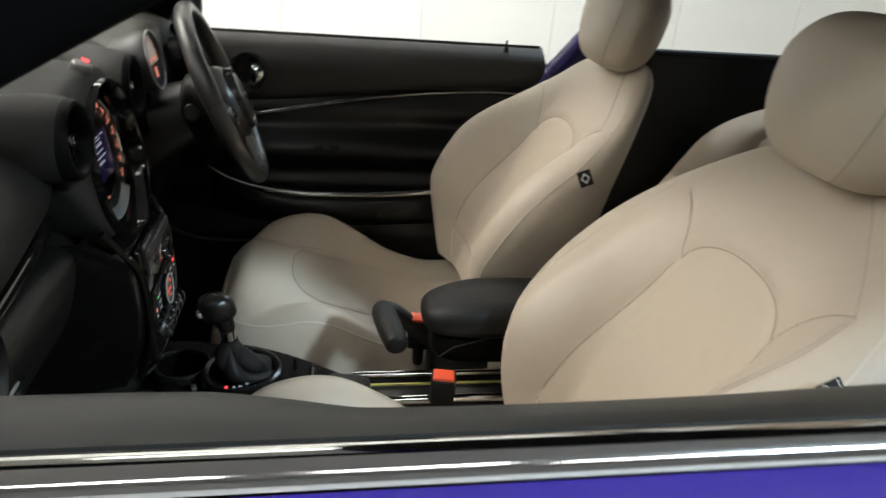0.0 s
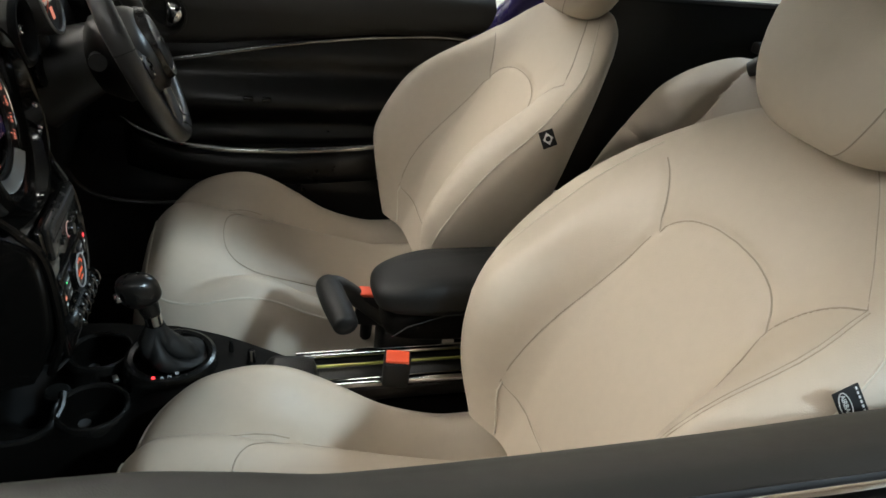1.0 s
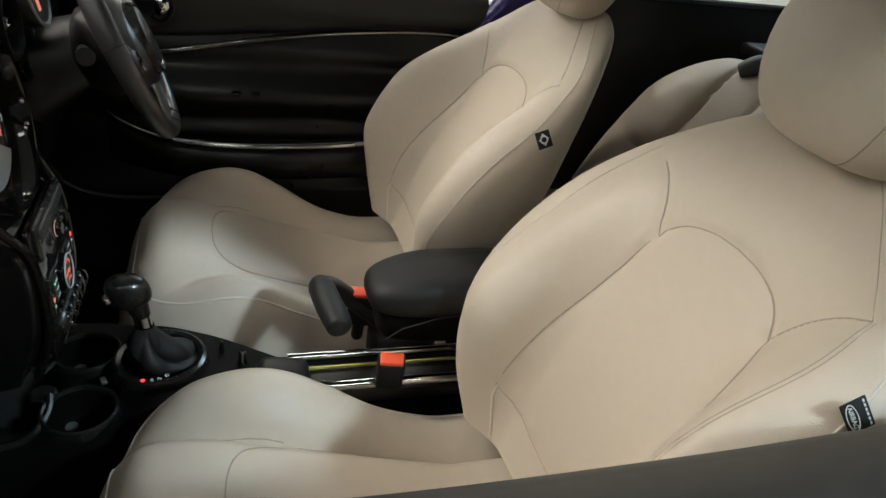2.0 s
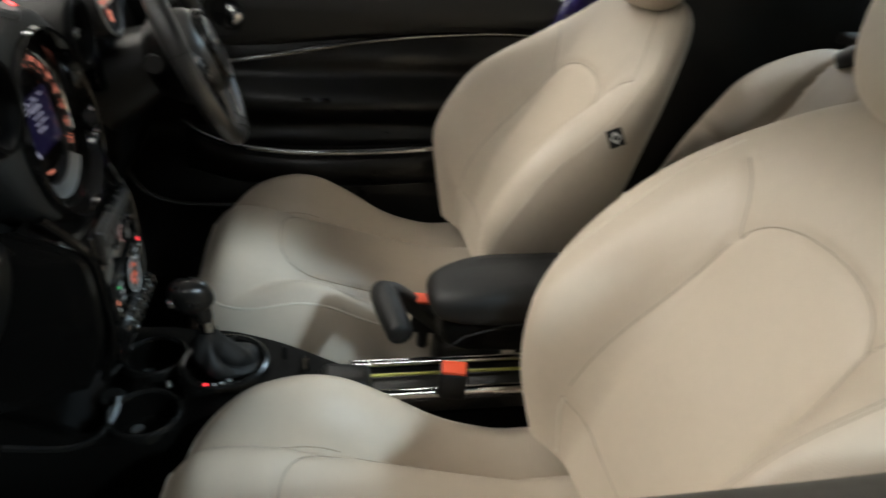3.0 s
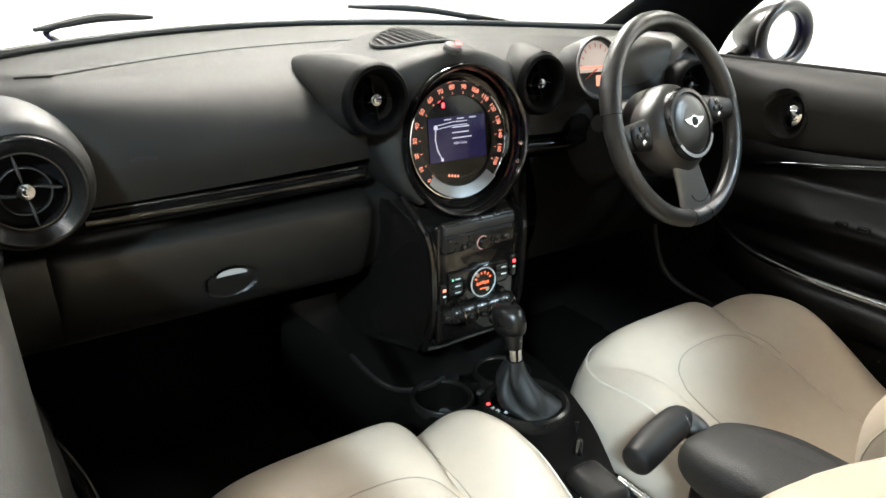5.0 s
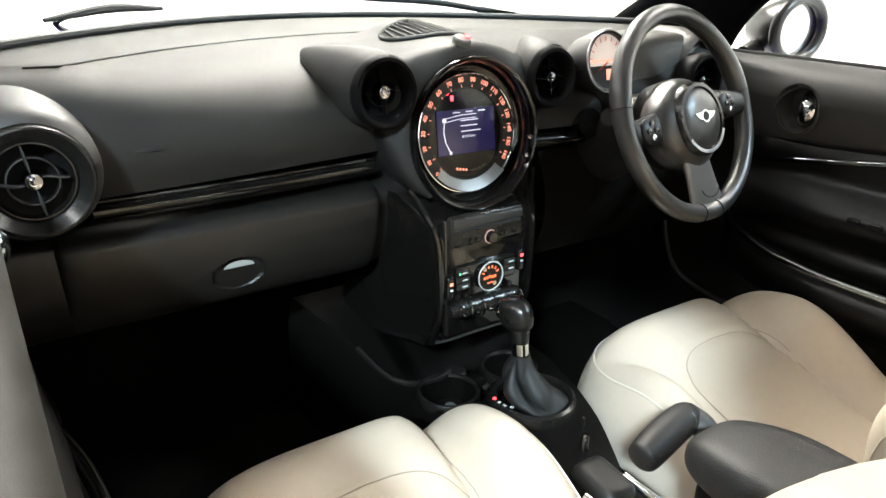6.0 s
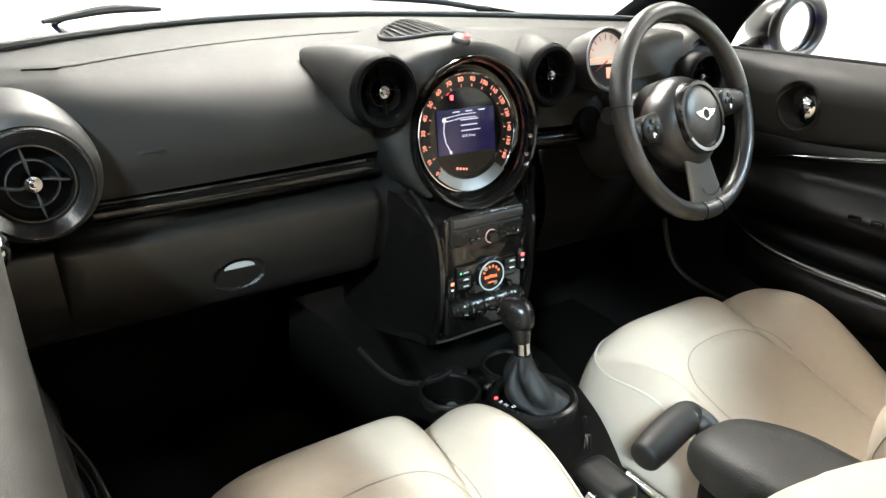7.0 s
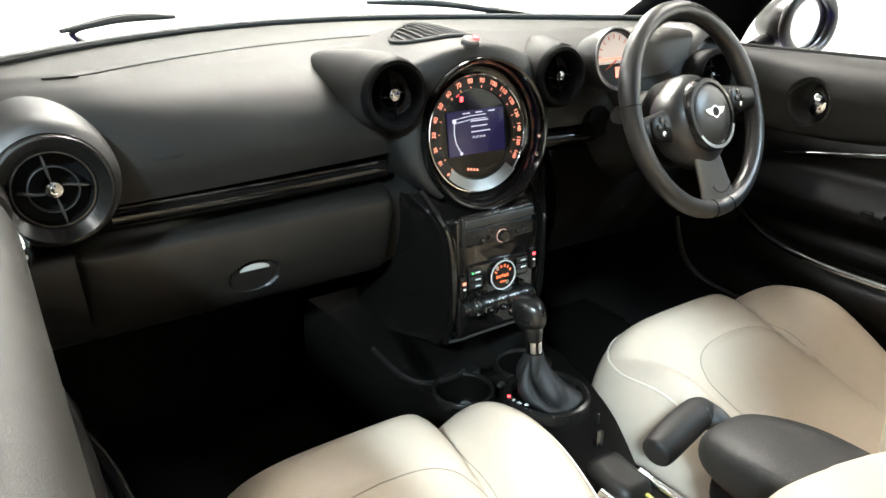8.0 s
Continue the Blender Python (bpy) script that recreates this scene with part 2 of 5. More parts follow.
def facing(place, tilt=0.0, yaw=0.0):
    """A pose whose z axis looks to the rear (+x), leaning back by tilt degrees, its y axis up and its x axis to the car's right."""
    up = Vector((-math.sin(radians(tilt)), 0, math.cos(radians(tilt))))
    out = Vector((math.cos(radians(tilt)), 0, math.sin(radians(tilt))))
    m = Matrix((Vector((0, 1, 0)), up, out)).transposed().to_4x4()
    return Matrix.Translation(place) @ pose(0, 0, 0, 0, 0, yaw) @ m


# ---- the studio ----
floor = tagged(part("floor", rbox(12, 11, 0.1, 0, pose(0, 0, -0.05)), FLOOR_GREY), "pale grey painted studio floor", "floor", kind="structure")
ceiling = tagged(part("ceiling", rbox(12, 11, 0.1, 0, pose(0, 0, CEILING + 0.05)), CEILING_GREY), "plain grey studio ceiling", "ceiling", kind="structure")


def panelled_wall(name, m, length, paint=None, tone="white"):
    """White wall of upright panels with narrow joints."""
    wall = tagged(part(name, rbox(length, 0.1, CEILING, 0, m @ pose(0, 0, CEILING / 2)), paint or WALL_WHITE), f"{tone} studio wall of upright panels", "wall", kind="structure")
    bm = rbox(1.192, 0.012, CEILING - 0.04, 0.002, Matrix(), 1)
    first = part("panel", bm, paint or WALL_WHITE, wall)
    count = int(length / 1.2)
    for k in range(count):
        p = first if k == 0 else first.copy()
        if k:
            scene.collection.objects.link(p)
        p.matrix_basis = m @ pose((k - (count - 1) / 2) * 1.2, -0.056, CEILING / 2)
    return wall


panelled_wall("wall_right", pose(0, 5.4, 0), 12)
# unseen wall, made grey so that the cabin stays shaded
panelled_wall("wall_left", pose(0, -5.4, 0, 0, 0, 180), 12, WALL_LOW_BOUNCE, "grey")
panelled_wall("wall_front", pose(-5.9, 0, 0, 0, 0, 90), 10.8)
panelled_wall("wall_rear", pose(5.9, 0, 0, 0, 0, -90), 10.8)


def strip_light(m, length):
    t = thing("strip_light", "white ceiling strip light with glowing diffuser", "ceiling light", "studio ceiling lights")
    part("housing", rbox(length + 0.06, 0.36, 0.05, 0.008, pose(0, 0, 0)), WALL_WHITE, t)
    part("diffuser", rbox(length, 0.3, 0.02, 0.006, pose(0, 0, -0.034)), LAMP_GLOW, t, "glowing opal diffuser")
    t.matrix_basis = m
    return t


one = strip_light(pose(3.0, -3.3, CEILING - 0.03), 2.6)
# housings over the bonnet row and the added wall washes
for m in (pose(0.2, 3.5, CEILING - 0.03), pose(-2.1, 0.9, CEILING - 0.03, 0, 0, 90), pose(-4.65, 0, CEILING - 0.03, 0, 0, 90), pose(4.7, 0, CEILING - 0.03, 0, 0, 90)):
    copy_thing(one, m)
row = strip_light(pose(-3.4, -2.7, CEILING - 0.03), 0.9)
for x in (-2.0, -0.6, 0.8):
    copy_thing(row, pose(x, -2.7, CEILING - 0.03))

# ---- the car's shell ----
car = thing("car", "blue-violet small two-door car with black interior", "car")
part("floor_carpet", rbox(2.6, 1.36, 0.04, 0.01, pose(0.75, 0, 0.27)), CARPET, car, "black floor carpet")
part("bulkhead_carpet", grid(lambda u, v: Vector((-0.52 + 0.2 * v**2 - 0.05 * v, -0.68 + 1.36 * u, 0.9 - 0.62 * v)), 12, 12), CARPET, car, "black footwell carpet")
part("tunnel", grid(lambda u, v: Vector((-0.5 + 1.7 * u, 0.16 * math.cos(math.pi * v), 0.28 + 0.17 * math.sin(math.pi * v) ** 0.6)), 20, 16), CARPET, car, "carpeted centre tunnel")
part("rear_bulkhead", rbox(0.05, 1.4, 0.66, 0.01, pose(2.05, 0, 0.60)), HEADLINER, car)
part("parcel_shelf", rbox(0.5, 1.3, 0.03, 0.01, pose(1.85, 0, 0.93)), PLASTIC_DARK, car)


def windscreen_x(y):
    return -0.555 + 1.05 * y * y


def roof_at(u, v, lift):
    """Roof skin: u from front to rear, v from left to right."""
    y = -1 + 2 * v
    x = 0.36 + 1.65 * u + (0.03 * y * y + 0.17 * y**12) * (1 - u)
    z = 1.43 + 0.05 * math.sin(math.pi * (0.15 + 0.7 * u)) - 0.05 * y * y - 0.02 * u
    return Vector((x, 0.555 * y, z + lift))


part("roof", grid(lambda u, v: roof_at(u, v, 0.035), 16, 12), PAINT, car, "blue-violet roof skin")
part("headliner", grid(lambda u, v: roof_at(u, v, 0.0), 16, 12), HEADLINER, car, "dark grey cloth headliner")
# windscreen between the cowl and the roof's front edge
part("windscreen", grid(lambda u, v: Vector((windscreen_x(-0.62 + 1.24 * u) - 0.02, -0.62 + 1.24 * u, 1.06)).lerp(roof_at(0, 0.04 + 0.92 * u, 0.02), v) + Vector((-0.03, 0, 0.03)) * math.sin(math.pi * v), 20, 10), GLASS, car, "clear windscreen").visible_shadow = False
for s in (-1, 1):
    # roof rail over the side windows
    part("roof_rail", tube(spline([(0.50, s * 0.575, 1.38), (0.8, s * 0.575, 1.42), (1.3, s * 0.575, 1.42), (1.95, s * 0.55, 1.38)], 16), 0.038, 10), HEADLINER, car)

    def pillar(u, v, s=s):
        front = [(0, (-0.36, 0.665, 1.03)), (0.25, (-0.245, 0.655, 1.10)), (0.5, (-0.08, 0.63, 1.19)), (1, (0.40, 0.555, 1.385))]
        rear = [(0, (-0.03, 0.70, 1.0)), (0.25, (0.02, 0.69, 1.08)), (0.5, (0.14, 0.665, 1.172)), (1, (0.51, 0.585, 1.38))]
        a = Vector([curve(v, [(t, p[k]) for t, p in front]) for k in range(3)])
        b = Vector([curve(v, [(t, p[k]) for t, p in rear]) for k in range(3)])
        ang = 2 * math.pi * u
        c, h = (a + b) / 2, (b - a) / 2
        p = c + h * math.copysign(abs(math.cos(ang)) ** 0.7, math.cos(ang)) + Vector((0, 0.028 * math.sin(ang), 0.014 * math.sin(ang)))
        return Vector((p.x, s * p.y, p.z))

    part("a_pillar", grid(pillar, 20, 14, closed_u=True), PILLAR_CLOTH, car, "dark lined windscreen pillar")

    def b_pillar(u, v, s=s):
        front, back = (0.845 + 0.39 * v - 0.09 * v * v, 0.70 - 0.13 * v, 0.90 + 0.50 * v), (0.975 + 0.33 * v, 0.70 - 0.13 * v, 0.90 + 0.50 * v)
        if s < 0:
            front = (max(front[0], 0.985 + 0.2 * v), front[1], front[2])
            back = (front[0] + 0.13, back[1], back[2])
        a, b = Vector(front), Vector(back)
        ang = 2 * math.pi * u
        p = (a + b) / 2 + (b - a) / 2 * math.copysign(abs(math.cos(ang)) ** 0.6, math.cos(ang)) + Vector((0, 0.03 * math.sin(ang), 0))
        return Vector((p.x, s * p.y, p.z))

    part("b_pillar", grid(b_pillar, 16, 8, closed_u=True), SHADED_PAINT, car, "blue-violet door pillar, darkened as in shade")
    # rear quarter: inner panel below the rear side window, and the closing frame
    def quarter(u, v, s=s):
        x = (0.93 if s > 0 else 1.03) + (1.12 if s > 0 else 1.02) * u
        z = 0.30 + 0.715 * v
        y = 0.70 - 0.06 * (1 - v) - 0.02 * smooth(0.9, 1, v) + 0.02 * u
        return Vector((x, s * y, z))
    part("rear_side_panel", grid(quarter, 12, 10), PLASTIC_DARK, car, "black rear side lining")
    part("rear_window_seal", tube([((1.0 if s > 0 else 1.1) + 0.95 * k / 8, s * 0.715, 1.014 + 0.006 * k / 8) for k in range(9)], 0.012, 8), RUBBER, car)
    part("rear_window_frame", joined([rbox(0.4, 0.05, 0.12, 0.03, pose(1.93, s * 0.66, 1.06)), rbox(0.16, 0.05, 0.4, 0.03, pose(1.98, s * 0.60, 1.2))]), HEADLINER, car)
    # unseen panel added on the passenger side to shade the rear bench
    if s < 0:
        part("bench_light_blocker", rbox(0.86, 0.03, 0.42, 0.012, pose(1.60, -0.655, 1.19, -14, 0, 0)), HEADLINER, car, "unseen dark panel added to keep light off the rear bench")
    part("rear_quarter_skin", grid(lambda u, v, s=s: Vector((1.03 + 1.1 * u, s * (0.80 + 0.06 * math.sin(math.pi * v)), 0.3 + 0.7 * v)), 8, 8), PAINT, car)

for s in (-1, 1):
    part("kick_panel", rbox(0.75, 0.03, 0.75, 0.005, pose(-0.50, s * 0.685, 0.65)), PLASTIC_DARK, car, "black footwell side lining")
part("front_bulkhead", rbox(0.03, 1.38, 0.66, 0.005, pose(-0.62, 0, 0.6)), CARPET, car)

# scuttle under the glass, bonnet and wings
def cowl(u, v):
    y = -0.66 + 1.32 * u
    return Vector((windscreen_x(y) - 0.14 * v - 0.01, y * (1 + 0.03 * v), 1.052 - 0.11 * v))


part("cowl", grid(cowl, 24, 6), RUBBER, car, "black scuttle panel below the windscreen")
part("cowl_seal", tube([(windscreen_x(y) + 0.004, y, 1.062) for y in np.linspace(-0.64, 0.64, 30).tolist()], 0.006, 8), RUBBER, car)


def bonnet(u, v):
    y = -0.74 + 1.48 * u
    x0 = windscreen_x(y) - 0.11
    return Vector((x0 + (-1.5 - x0) * v, y * (1 - 0.1 * v * v), 0.925 + 0.02 * math.cos(y * 2) - 0.09 * v**1.7 - 0.25 * max(0, abs(y) - 0.5) ** 2))


part("bonnet", grid(bonnet, 24, 14), PAINT, car, "blue-violet bonnet")


# ---- doors ----
def door_things(s):
    """s: -1 passenger side, +1 driver's side."""
    side = "passenger" if s < 0 else "driver"
    d = new("door")
    d.parent = car
    d["label"] = f"closed {side} door with black lining and lowered window"
    x0, x1 = -0.20, (0.90 if s > 0 else 1.0)

    out, rise = (0.022, 0.012) if s > 0 else (0.0, 0.0)

    def lining_y(x, z):
        y = 0.665 + out * 0.8 + 0.025 * smooth(0.80, 0.90, z) - 0.035 * smooth(0.62, 0.5, z) + 0.010 * math.sin(2.5 * x)
        # rolled arm band under a deep waist groove
        y -= 0.034 * math.exp(-(((z - 0.735) / 0.035) ** 2)) * smooth(-0.1, 0.3, x)
        y += 0.016 * math.exp(-(((z - 0.80) / 0.022) ** 2)) + 0.014 * math.exp(-(((z - 0.672) / 0.018) ** 2))
        return y

    def lining(u, v):
        x, z = x0 + (x1 - x0) * u, 0.30 + 0.66 * v
        return Vector((x, s * lining_y(x, z), z))

    part("lining", grid(lining, 40, 70), DOOR_PLASTIC, d, "black moulded door lining")

    def pad_x(u):
        """Closer cells round the handle bowl."""
        return curve(u, [(0.0, x0), (0.2, 0.105), (0.6, 0.225), (1.0, x1)])

    def crest(x):
        return curve(x, [(0.0, 0.007), (0.25, 0.007), (0.31, -0.001), (0.37, -0.011), (0.6, -0.011), (0.8, -0.004), (1.0, -0.003)])

    def pad(u, v):
        """Rounded top pad of the door, from the inner face over the top to the window slot."""
        x = pad_x(u)
        low = curve(x, [(0.0, 0.862), (0.2, 0.862), (0.45, 0.888), (0.7, 0.904), (1.0, 0.904)])
        prof = [(0.0, (0.700, low - 0.02)), (0.12, (0.672, low)), (0.3, (0.660, 0.915)), (0.45, (0.656, 0.938)), (0.6, (0.666, 0.964)), (0.75, (0.690, 0.983)), (0.88, (0.722, 0.994)), (1.0, (0.748, 0.994))]
        y, z = curve(v, [(t, p[0]) for t, p in prof]), curve(v, [(t, p[1]) for t, p in prof])
        dent = 0.036 * smooth(0.045, 0.030, math.hypot(x - 0.163, z - 0.920)) if v < 0.7 else 0.0
        if s < 0:
            z += crest(x) * smooth(1.0, 0.72, v)
        return Vector((x, s * (y + out * (1 - v) + dent), z + rise * v))

    part("top_pad", grid(pad, 200, 110), PAD, d, "dark grey soft-touch top pad")
    part("window_seal", grid(lambda u, v: Vector((x0 + (x1 - x0) * u, s * (0.748 + 0.006 * v), 0.994 + rise + 0.006 * math.sin(math.pi * v))), 20, 6), RUBBER, d, "black rubber window seal")

    def moulding(u, v):
        a = math.pi * (1.15 * v - 0.12)
        x = x0 - 0.02 + (x1 - x0 + 0.03) * u
        return Vector((x, s * (0.7695 - 0.0165 * math.cos(a)), 0.9935 + 0.0125 * math.sin(a)))

    part("belt_moulding", grid(moulding, 30, 14), CHROME, d, "chrome belt moulding")

    def skin(u, v):
        x = x0 + (x1 - x0) * u
        return Vector((x, s * (0.785 + 0.076 * math.sin(0.5 * math.pi * min(1, v * 1.6)) - 0.05 * max(0, v - 0.6)), 0.989 - 0.7 * v))

    part("outer_skin", grid(skin, 24, 24), PAINT, d, "blue-violet painted door skin")
    # pocket with its chrome edge and lower armrest band
    def pocket(u, v):
        x = 0.06 + 0.66 * u
        ang = math.pi * v
        depth = 0.05 * math.sin(math.pi * min(1, max(0, u * 1.02))) ** 0.35
        zc = curve(x, [(0.06, 0.680), (0.17, 0.649), (0.32, 0.635), (0.6, 0.642), (0.75, 0.656)])
        return Vector((x, s * (0.665 - depth * math.sin(ang)), zc - 0.10 * (1 - math.cos(ang)) / 2))

    part("door_pocket", grid(pocket, 30, 16), DOOR_PLASTIC, d, "black door pocket")
    edge = [(0.055, 0.672, 0.690), (0.10, 0.645, 0.669), (0.175, 0.622, 0.651), (0.25, 0.614, 0.643), (0.32, 0.612, 0.639), (0.45, 0.612, 0.640), (0.60, 0.616, 0.648), (0.72, 0.63, 0.659)]
    part("pocket_trim", tube([(p.x, s * p.y, p.z) for p in spline(edge, 40)], 0.0072, 10), CHROME, d, "chrome strip along the door pocket")
    line = [(x, lining_y(x, z) - 0.0055 - 0.012 * (s > 0) * smooth(0.8, 0.6, x), z) for x, z in ((0.06, 0.800), (0.12, 0.814), (0.20, 0.829), (0.30, 0.846), (0.45, 0.870), (0.60, 0.887), (0.75, 0.894), (0.88, 0.892))]
    part("lining_trim", tube([(p.x, s * p.y, p.z) for p in spline(line, 40)], 0.0062, 16), DARK_CHROME, d, "thin dark chrome trim line")
    # handle bowl and lever
    part("door_handle", joined([tube(spline([(x, s * (y + out * 0.62), z) for x, y, z in ((0.166, 0.686, 0.950), (0.178, 0.672, 0.936), (0.184, 0.667, 0.921), (0.176, 0.672, 0.906), (0.166, 0.686, 0.892))], 12), lambda t: 0.008 + 0.012 * math.sin(math.pi * t), 12)]), CHROME, d, "chrome door lever")
    part("handle_rim", tube([(0.163 + 0.043 * math.cos(a), s * (0.659 + out * 0.62 + 0.02 * max(0.0, math.sin(a)) ** 2), 0.920 + 0.043 * math.sin(a)) for a in np.linspace(0, 2 * math.pi, 40, endpoint=False).tolist()], 0.003, 8, closed=True), PLASTIC_DARK, d, "black rim of the handle bowl")
    if s > 0:
        part("pad_crease", tube(spline([(-0.05, 0.679, 0.972), (0.03, 0.680, 0.972), (0.10, 0.679, 0.970), (0.16, 0.679, 0.966), (0.21, 0.678, 0.955)], 24), 0.0016, 6), RUBBER, d, "dark crease above the handle")
    part("lock_pin", joined([lathe([(0.007, 0), (0.006, 0.01), (0.003, 0.014), (0.003, 0.028), (0.0, 0.030)], pose(0.80, s * 0.712, 0.985 + rise), 12)]), RUBBER, d, "black locking pin")
    part("speaker_edge", tube([(p.x, s * p.y, p.z) for p in spline([(-0.10, 0.655, 0.66), (-0.07, 0.645, 0.585), (-0.03, 0.637, 0.53), (0.05, 0.63, 0.505), (0.2, 0.628, 0.50), (0.4, 0.628, 0.50)], 30)], 0.006, 8), PLASTIC, d)
    return d


left_door, right_door = door_things(-1), door_things(1)
for x in (0.33, 0.37):
    part("switch", rbox(0.022, 0.012, 0.010, 0.003, pose(x, 0.640, 0.752)), GLOSS, right_door)
# right mirror
mm = Matrix.Translation((0.0, 0.893, 1.050))
part("mirror_housing", grid(lambda u, v: mm @ Vector((-0.095 + 0.105 * v, (0.094 * math.cos(2 * math.pi * u)) * (0.35 + 0.65 * math.sin(0.5 * math.pi * min(1, v + 0.12))), (0.068 * math.sin(2 * math.pi * u)) * (0.35 + 0.65 * math.sin(0.5 * math.pi * min(1, v + 0.12))))), 32, 14, closed_u=True), MIRROR_CASE, right_door, "black oval mirror housing")
part("mirror_rim", tube([mm @ Vector((0.008, 0.090 * math.cos(a), 0.065 * math.sin(a))) for a in np.linspace(0, 2 * math.pi, 40, endpoint=False).tolist()], 0.0125, 12, closed=True), MIRROR_CASE, right_door, "satin mirror rim")
part("mirror_glass", grid(lambda u, v: mm @ Vector((0.0, 0.079 * v * math.cos(2 * math.pi * u), 0.056 * v * math.sin(2 * math.pi * u))), 32, 4, closed_u=True), CHROME, right_door, "oval mirror glass")
part("mirror_arm", tube([(-0.03, 0.76, 1.0), (-0.04, 0.81, 1.01), (-0.04, 0.86, 1.02)], 0.018, 10), MIRROR_CASE, right_door)


# ---- front seats ----
CUSHION_MIDDLE = [(0.0, 0.565), (0.04, 0.588), (0.075, 0.600), (0.11, 0.599), (0.15, 0.588), (0.21, 0.567), (0.30, 0.542), (0.4, 0.512), (0.5, 0.485)]
CUSHION_BOLSTER = [(0.0, 0.540), (0.06, 0.563), (0.12, 0.594), (0.17, 0.610), (0.215, 0.615), (0.26, 0.604), (0.32, 0.568), (0.4, 0.518), (0.5, 0.488)]


def cushion_edge(x, y, trim):
    """1 on top, falling to 0 at the cushion's outline."""
    u = min(1.0, abs(y) / (cushion_half(x) * (trim if y < 0 else 1.0)))
    return max(0.0, 1 - u**7) ** 0.45 * max(0.0, 1 - max(0.0, 1 - x / 0.105) ** 2.8) ** 0.46


def cushion_top(x, y, shape):
    """Height of the cushion; x from its front edge, y from its middle; shape lifts the nose, the left and the right bolster, narrows the left half and fills the middle."""
    middle = curve(x, CUSHION_MIDDLE) + shape[0] + shape[4] * smooth(0.08, 0.18, x) - (0.030 * min(1.3, y / 0.132) ** 8 if y > 0 else 0.016 * (-y / 0.15) ** 3.5)
    side = shape[3] if y < 0 else 1.0
    ridge = curve(x, CUSHION_BOLSTER) + shape[1 if y < 0 else 2] * smooth(0.02, 0.14, x) * smooth(0.5, 0.3, x) - 0.055 * ((abs(y) / side - 0.207) / 0.070) ** 2
    k = 0.0025
    top = max(middle, ridge)
    z = top + k * math.log(math.exp((middle - top) / k) + math.exp((ridge - top) / k))
    for line in CUSHION_SEAMS if y > 0 else CUSHION_SEAMS[:1]:
        z -= 0.003 * math.exp(-((seam_distance(x, y, line) / 0.006) ** 2))
    return 0.39 + (z - 0.39) * cushion_edge(x, y, shape[3])


def cushion_half(x):
    return 0.266 * (1 - 0.44 * max(0.0, 1 - x / 0.19) ** 2.6)


def seam_distance(x, y, line):
    best = 9.0
    y = abs(y)
    for (ax, ay), (bx, by) in zip(line, line[1:]):
        dx, dy = bx - ax, by - ay
        t = min(1.0, max(0.0, ((x - ax) * dx + (y - ay) * dy) / (dx * dx + dy * dy)))
        best = min(best, math.hypot(x - ax - t * dx, y - ay - t * dy))
    return best


def flat_spline(points, n):
    return [(p.x, p.y) for p in spline([(a, b, 0) for a, b in points], n)]


# lines of (from the front edge or up the back, outwards from the middle)
CUSHION_SEAMS = [flat_spline([(0.172, 0.0), (0.176, 0.05), (0.188, 0.085), (0.212, 0.108), (0.27, 0.122), (0.5, 0.126)], 20),
                 flat_spline([(0.045, 0.112), (0.10, 0.124), (0.16, 0.128), (0.25, 0.125)], 12)]
BACK_SEAMS = [flat_spline([(0.366, 0.0), (0.362, 0.045), (0.346, 0.088), (0.313, 0.114), (0.25, 0.124), (0.14, 0.138), (0.0, 0.152)], 24),
              flat_spline([(0.313, 0.114), (0.352, 0.138), (0.380, 0.165), (0.395, 0.190)], 8), flat_spline([(-0.020, 0.0), (-0.016, 0.08), (0.0, 0.150)], 6)]
SHOULDER_SEAM = flat_spline([(0.525, 0.045), (0.49, 0.092), (0.44, 0.142), (0.395, 0.190)], 10)
BOLSTER_SEAM = flat_spline([(0.395, 0.190), (0.33, 0.206), (0.25, 0.204), (0.12, 0.197), (0.0, 0.178)], 16)
BACK_PIPING = flat_spline([(0.525, 0.088), (0.49, 0.140), (0.44, 0.196), (0.40, 0.226), (0.33, 0.254), (0.25, 0.262), (0.12, 0.254), (0.0, 0.225)], 30)
BACK_LENGTH = 0.545
BACK_HALF = [(-0.08, 0.185), (0.0, 0.236), (0.12, 0.268), (0.22, 0.277), (0.30, 0.272), (0.38, 0.252), (0.45, 0.212), (0.51, 0.154), (0.54, 0.095), (0.545, 0.06)]


def back_fade(s):
    """Thins the backrest towards its rounded top."""
    return max(0.0, 1 - max(0.0, (s - 0.44) / (BACK_LENGTH - 0.44)) ** 3) ** 0.5


inner = [1]  # the side of the backrest that is worn wide and flat beside the console, 0 for none


def back_half(s, y):
    """Half width of the backrest, wider beside the console."""
    return curve(s, BACK_HALF) + (0.048 * math.exp(-(((s - 0.26) / 0.17) ** 2)) if y * inner[0] > 0 else 0.0)


def back_front(s, y):
    """How far the front of the backrest stands before its middle plane."""
    u = min(1.0, abs(y) / back_half(s, y))
    d = 0.052 - 0.012 * smooth(0.3, 0.55, s)
    bolster = 0.14 * smooth(0.46, 0.20, s) * (1 - 0.35 * smooth(0.1, -0.04, s))
    if inner[0] == 0 and y < 0:
        bolster *= 0.76
    if y * inner[0] > 0:
        bolster = curve(s, [(-0.08, 0.095), (0.05, 0.105), (0.15, 0.085), (0.28, 0.040), (0.36, 0.016), (0.46, 0.0)])
    d += bolster * smooth(0.105, 0.225, abs(y))
    d += 0.012 * math.exp(-(((s - 0.11) / 0.1) ** 2))
    for line in BACK_SEAMS:
        d -= 0.004 * math.exp(-((seam_distance(s, y, line) / 0.006) ** 2))
    return d * max(0.0, 1 - u**4) ** 0.48 * back_fade(s)


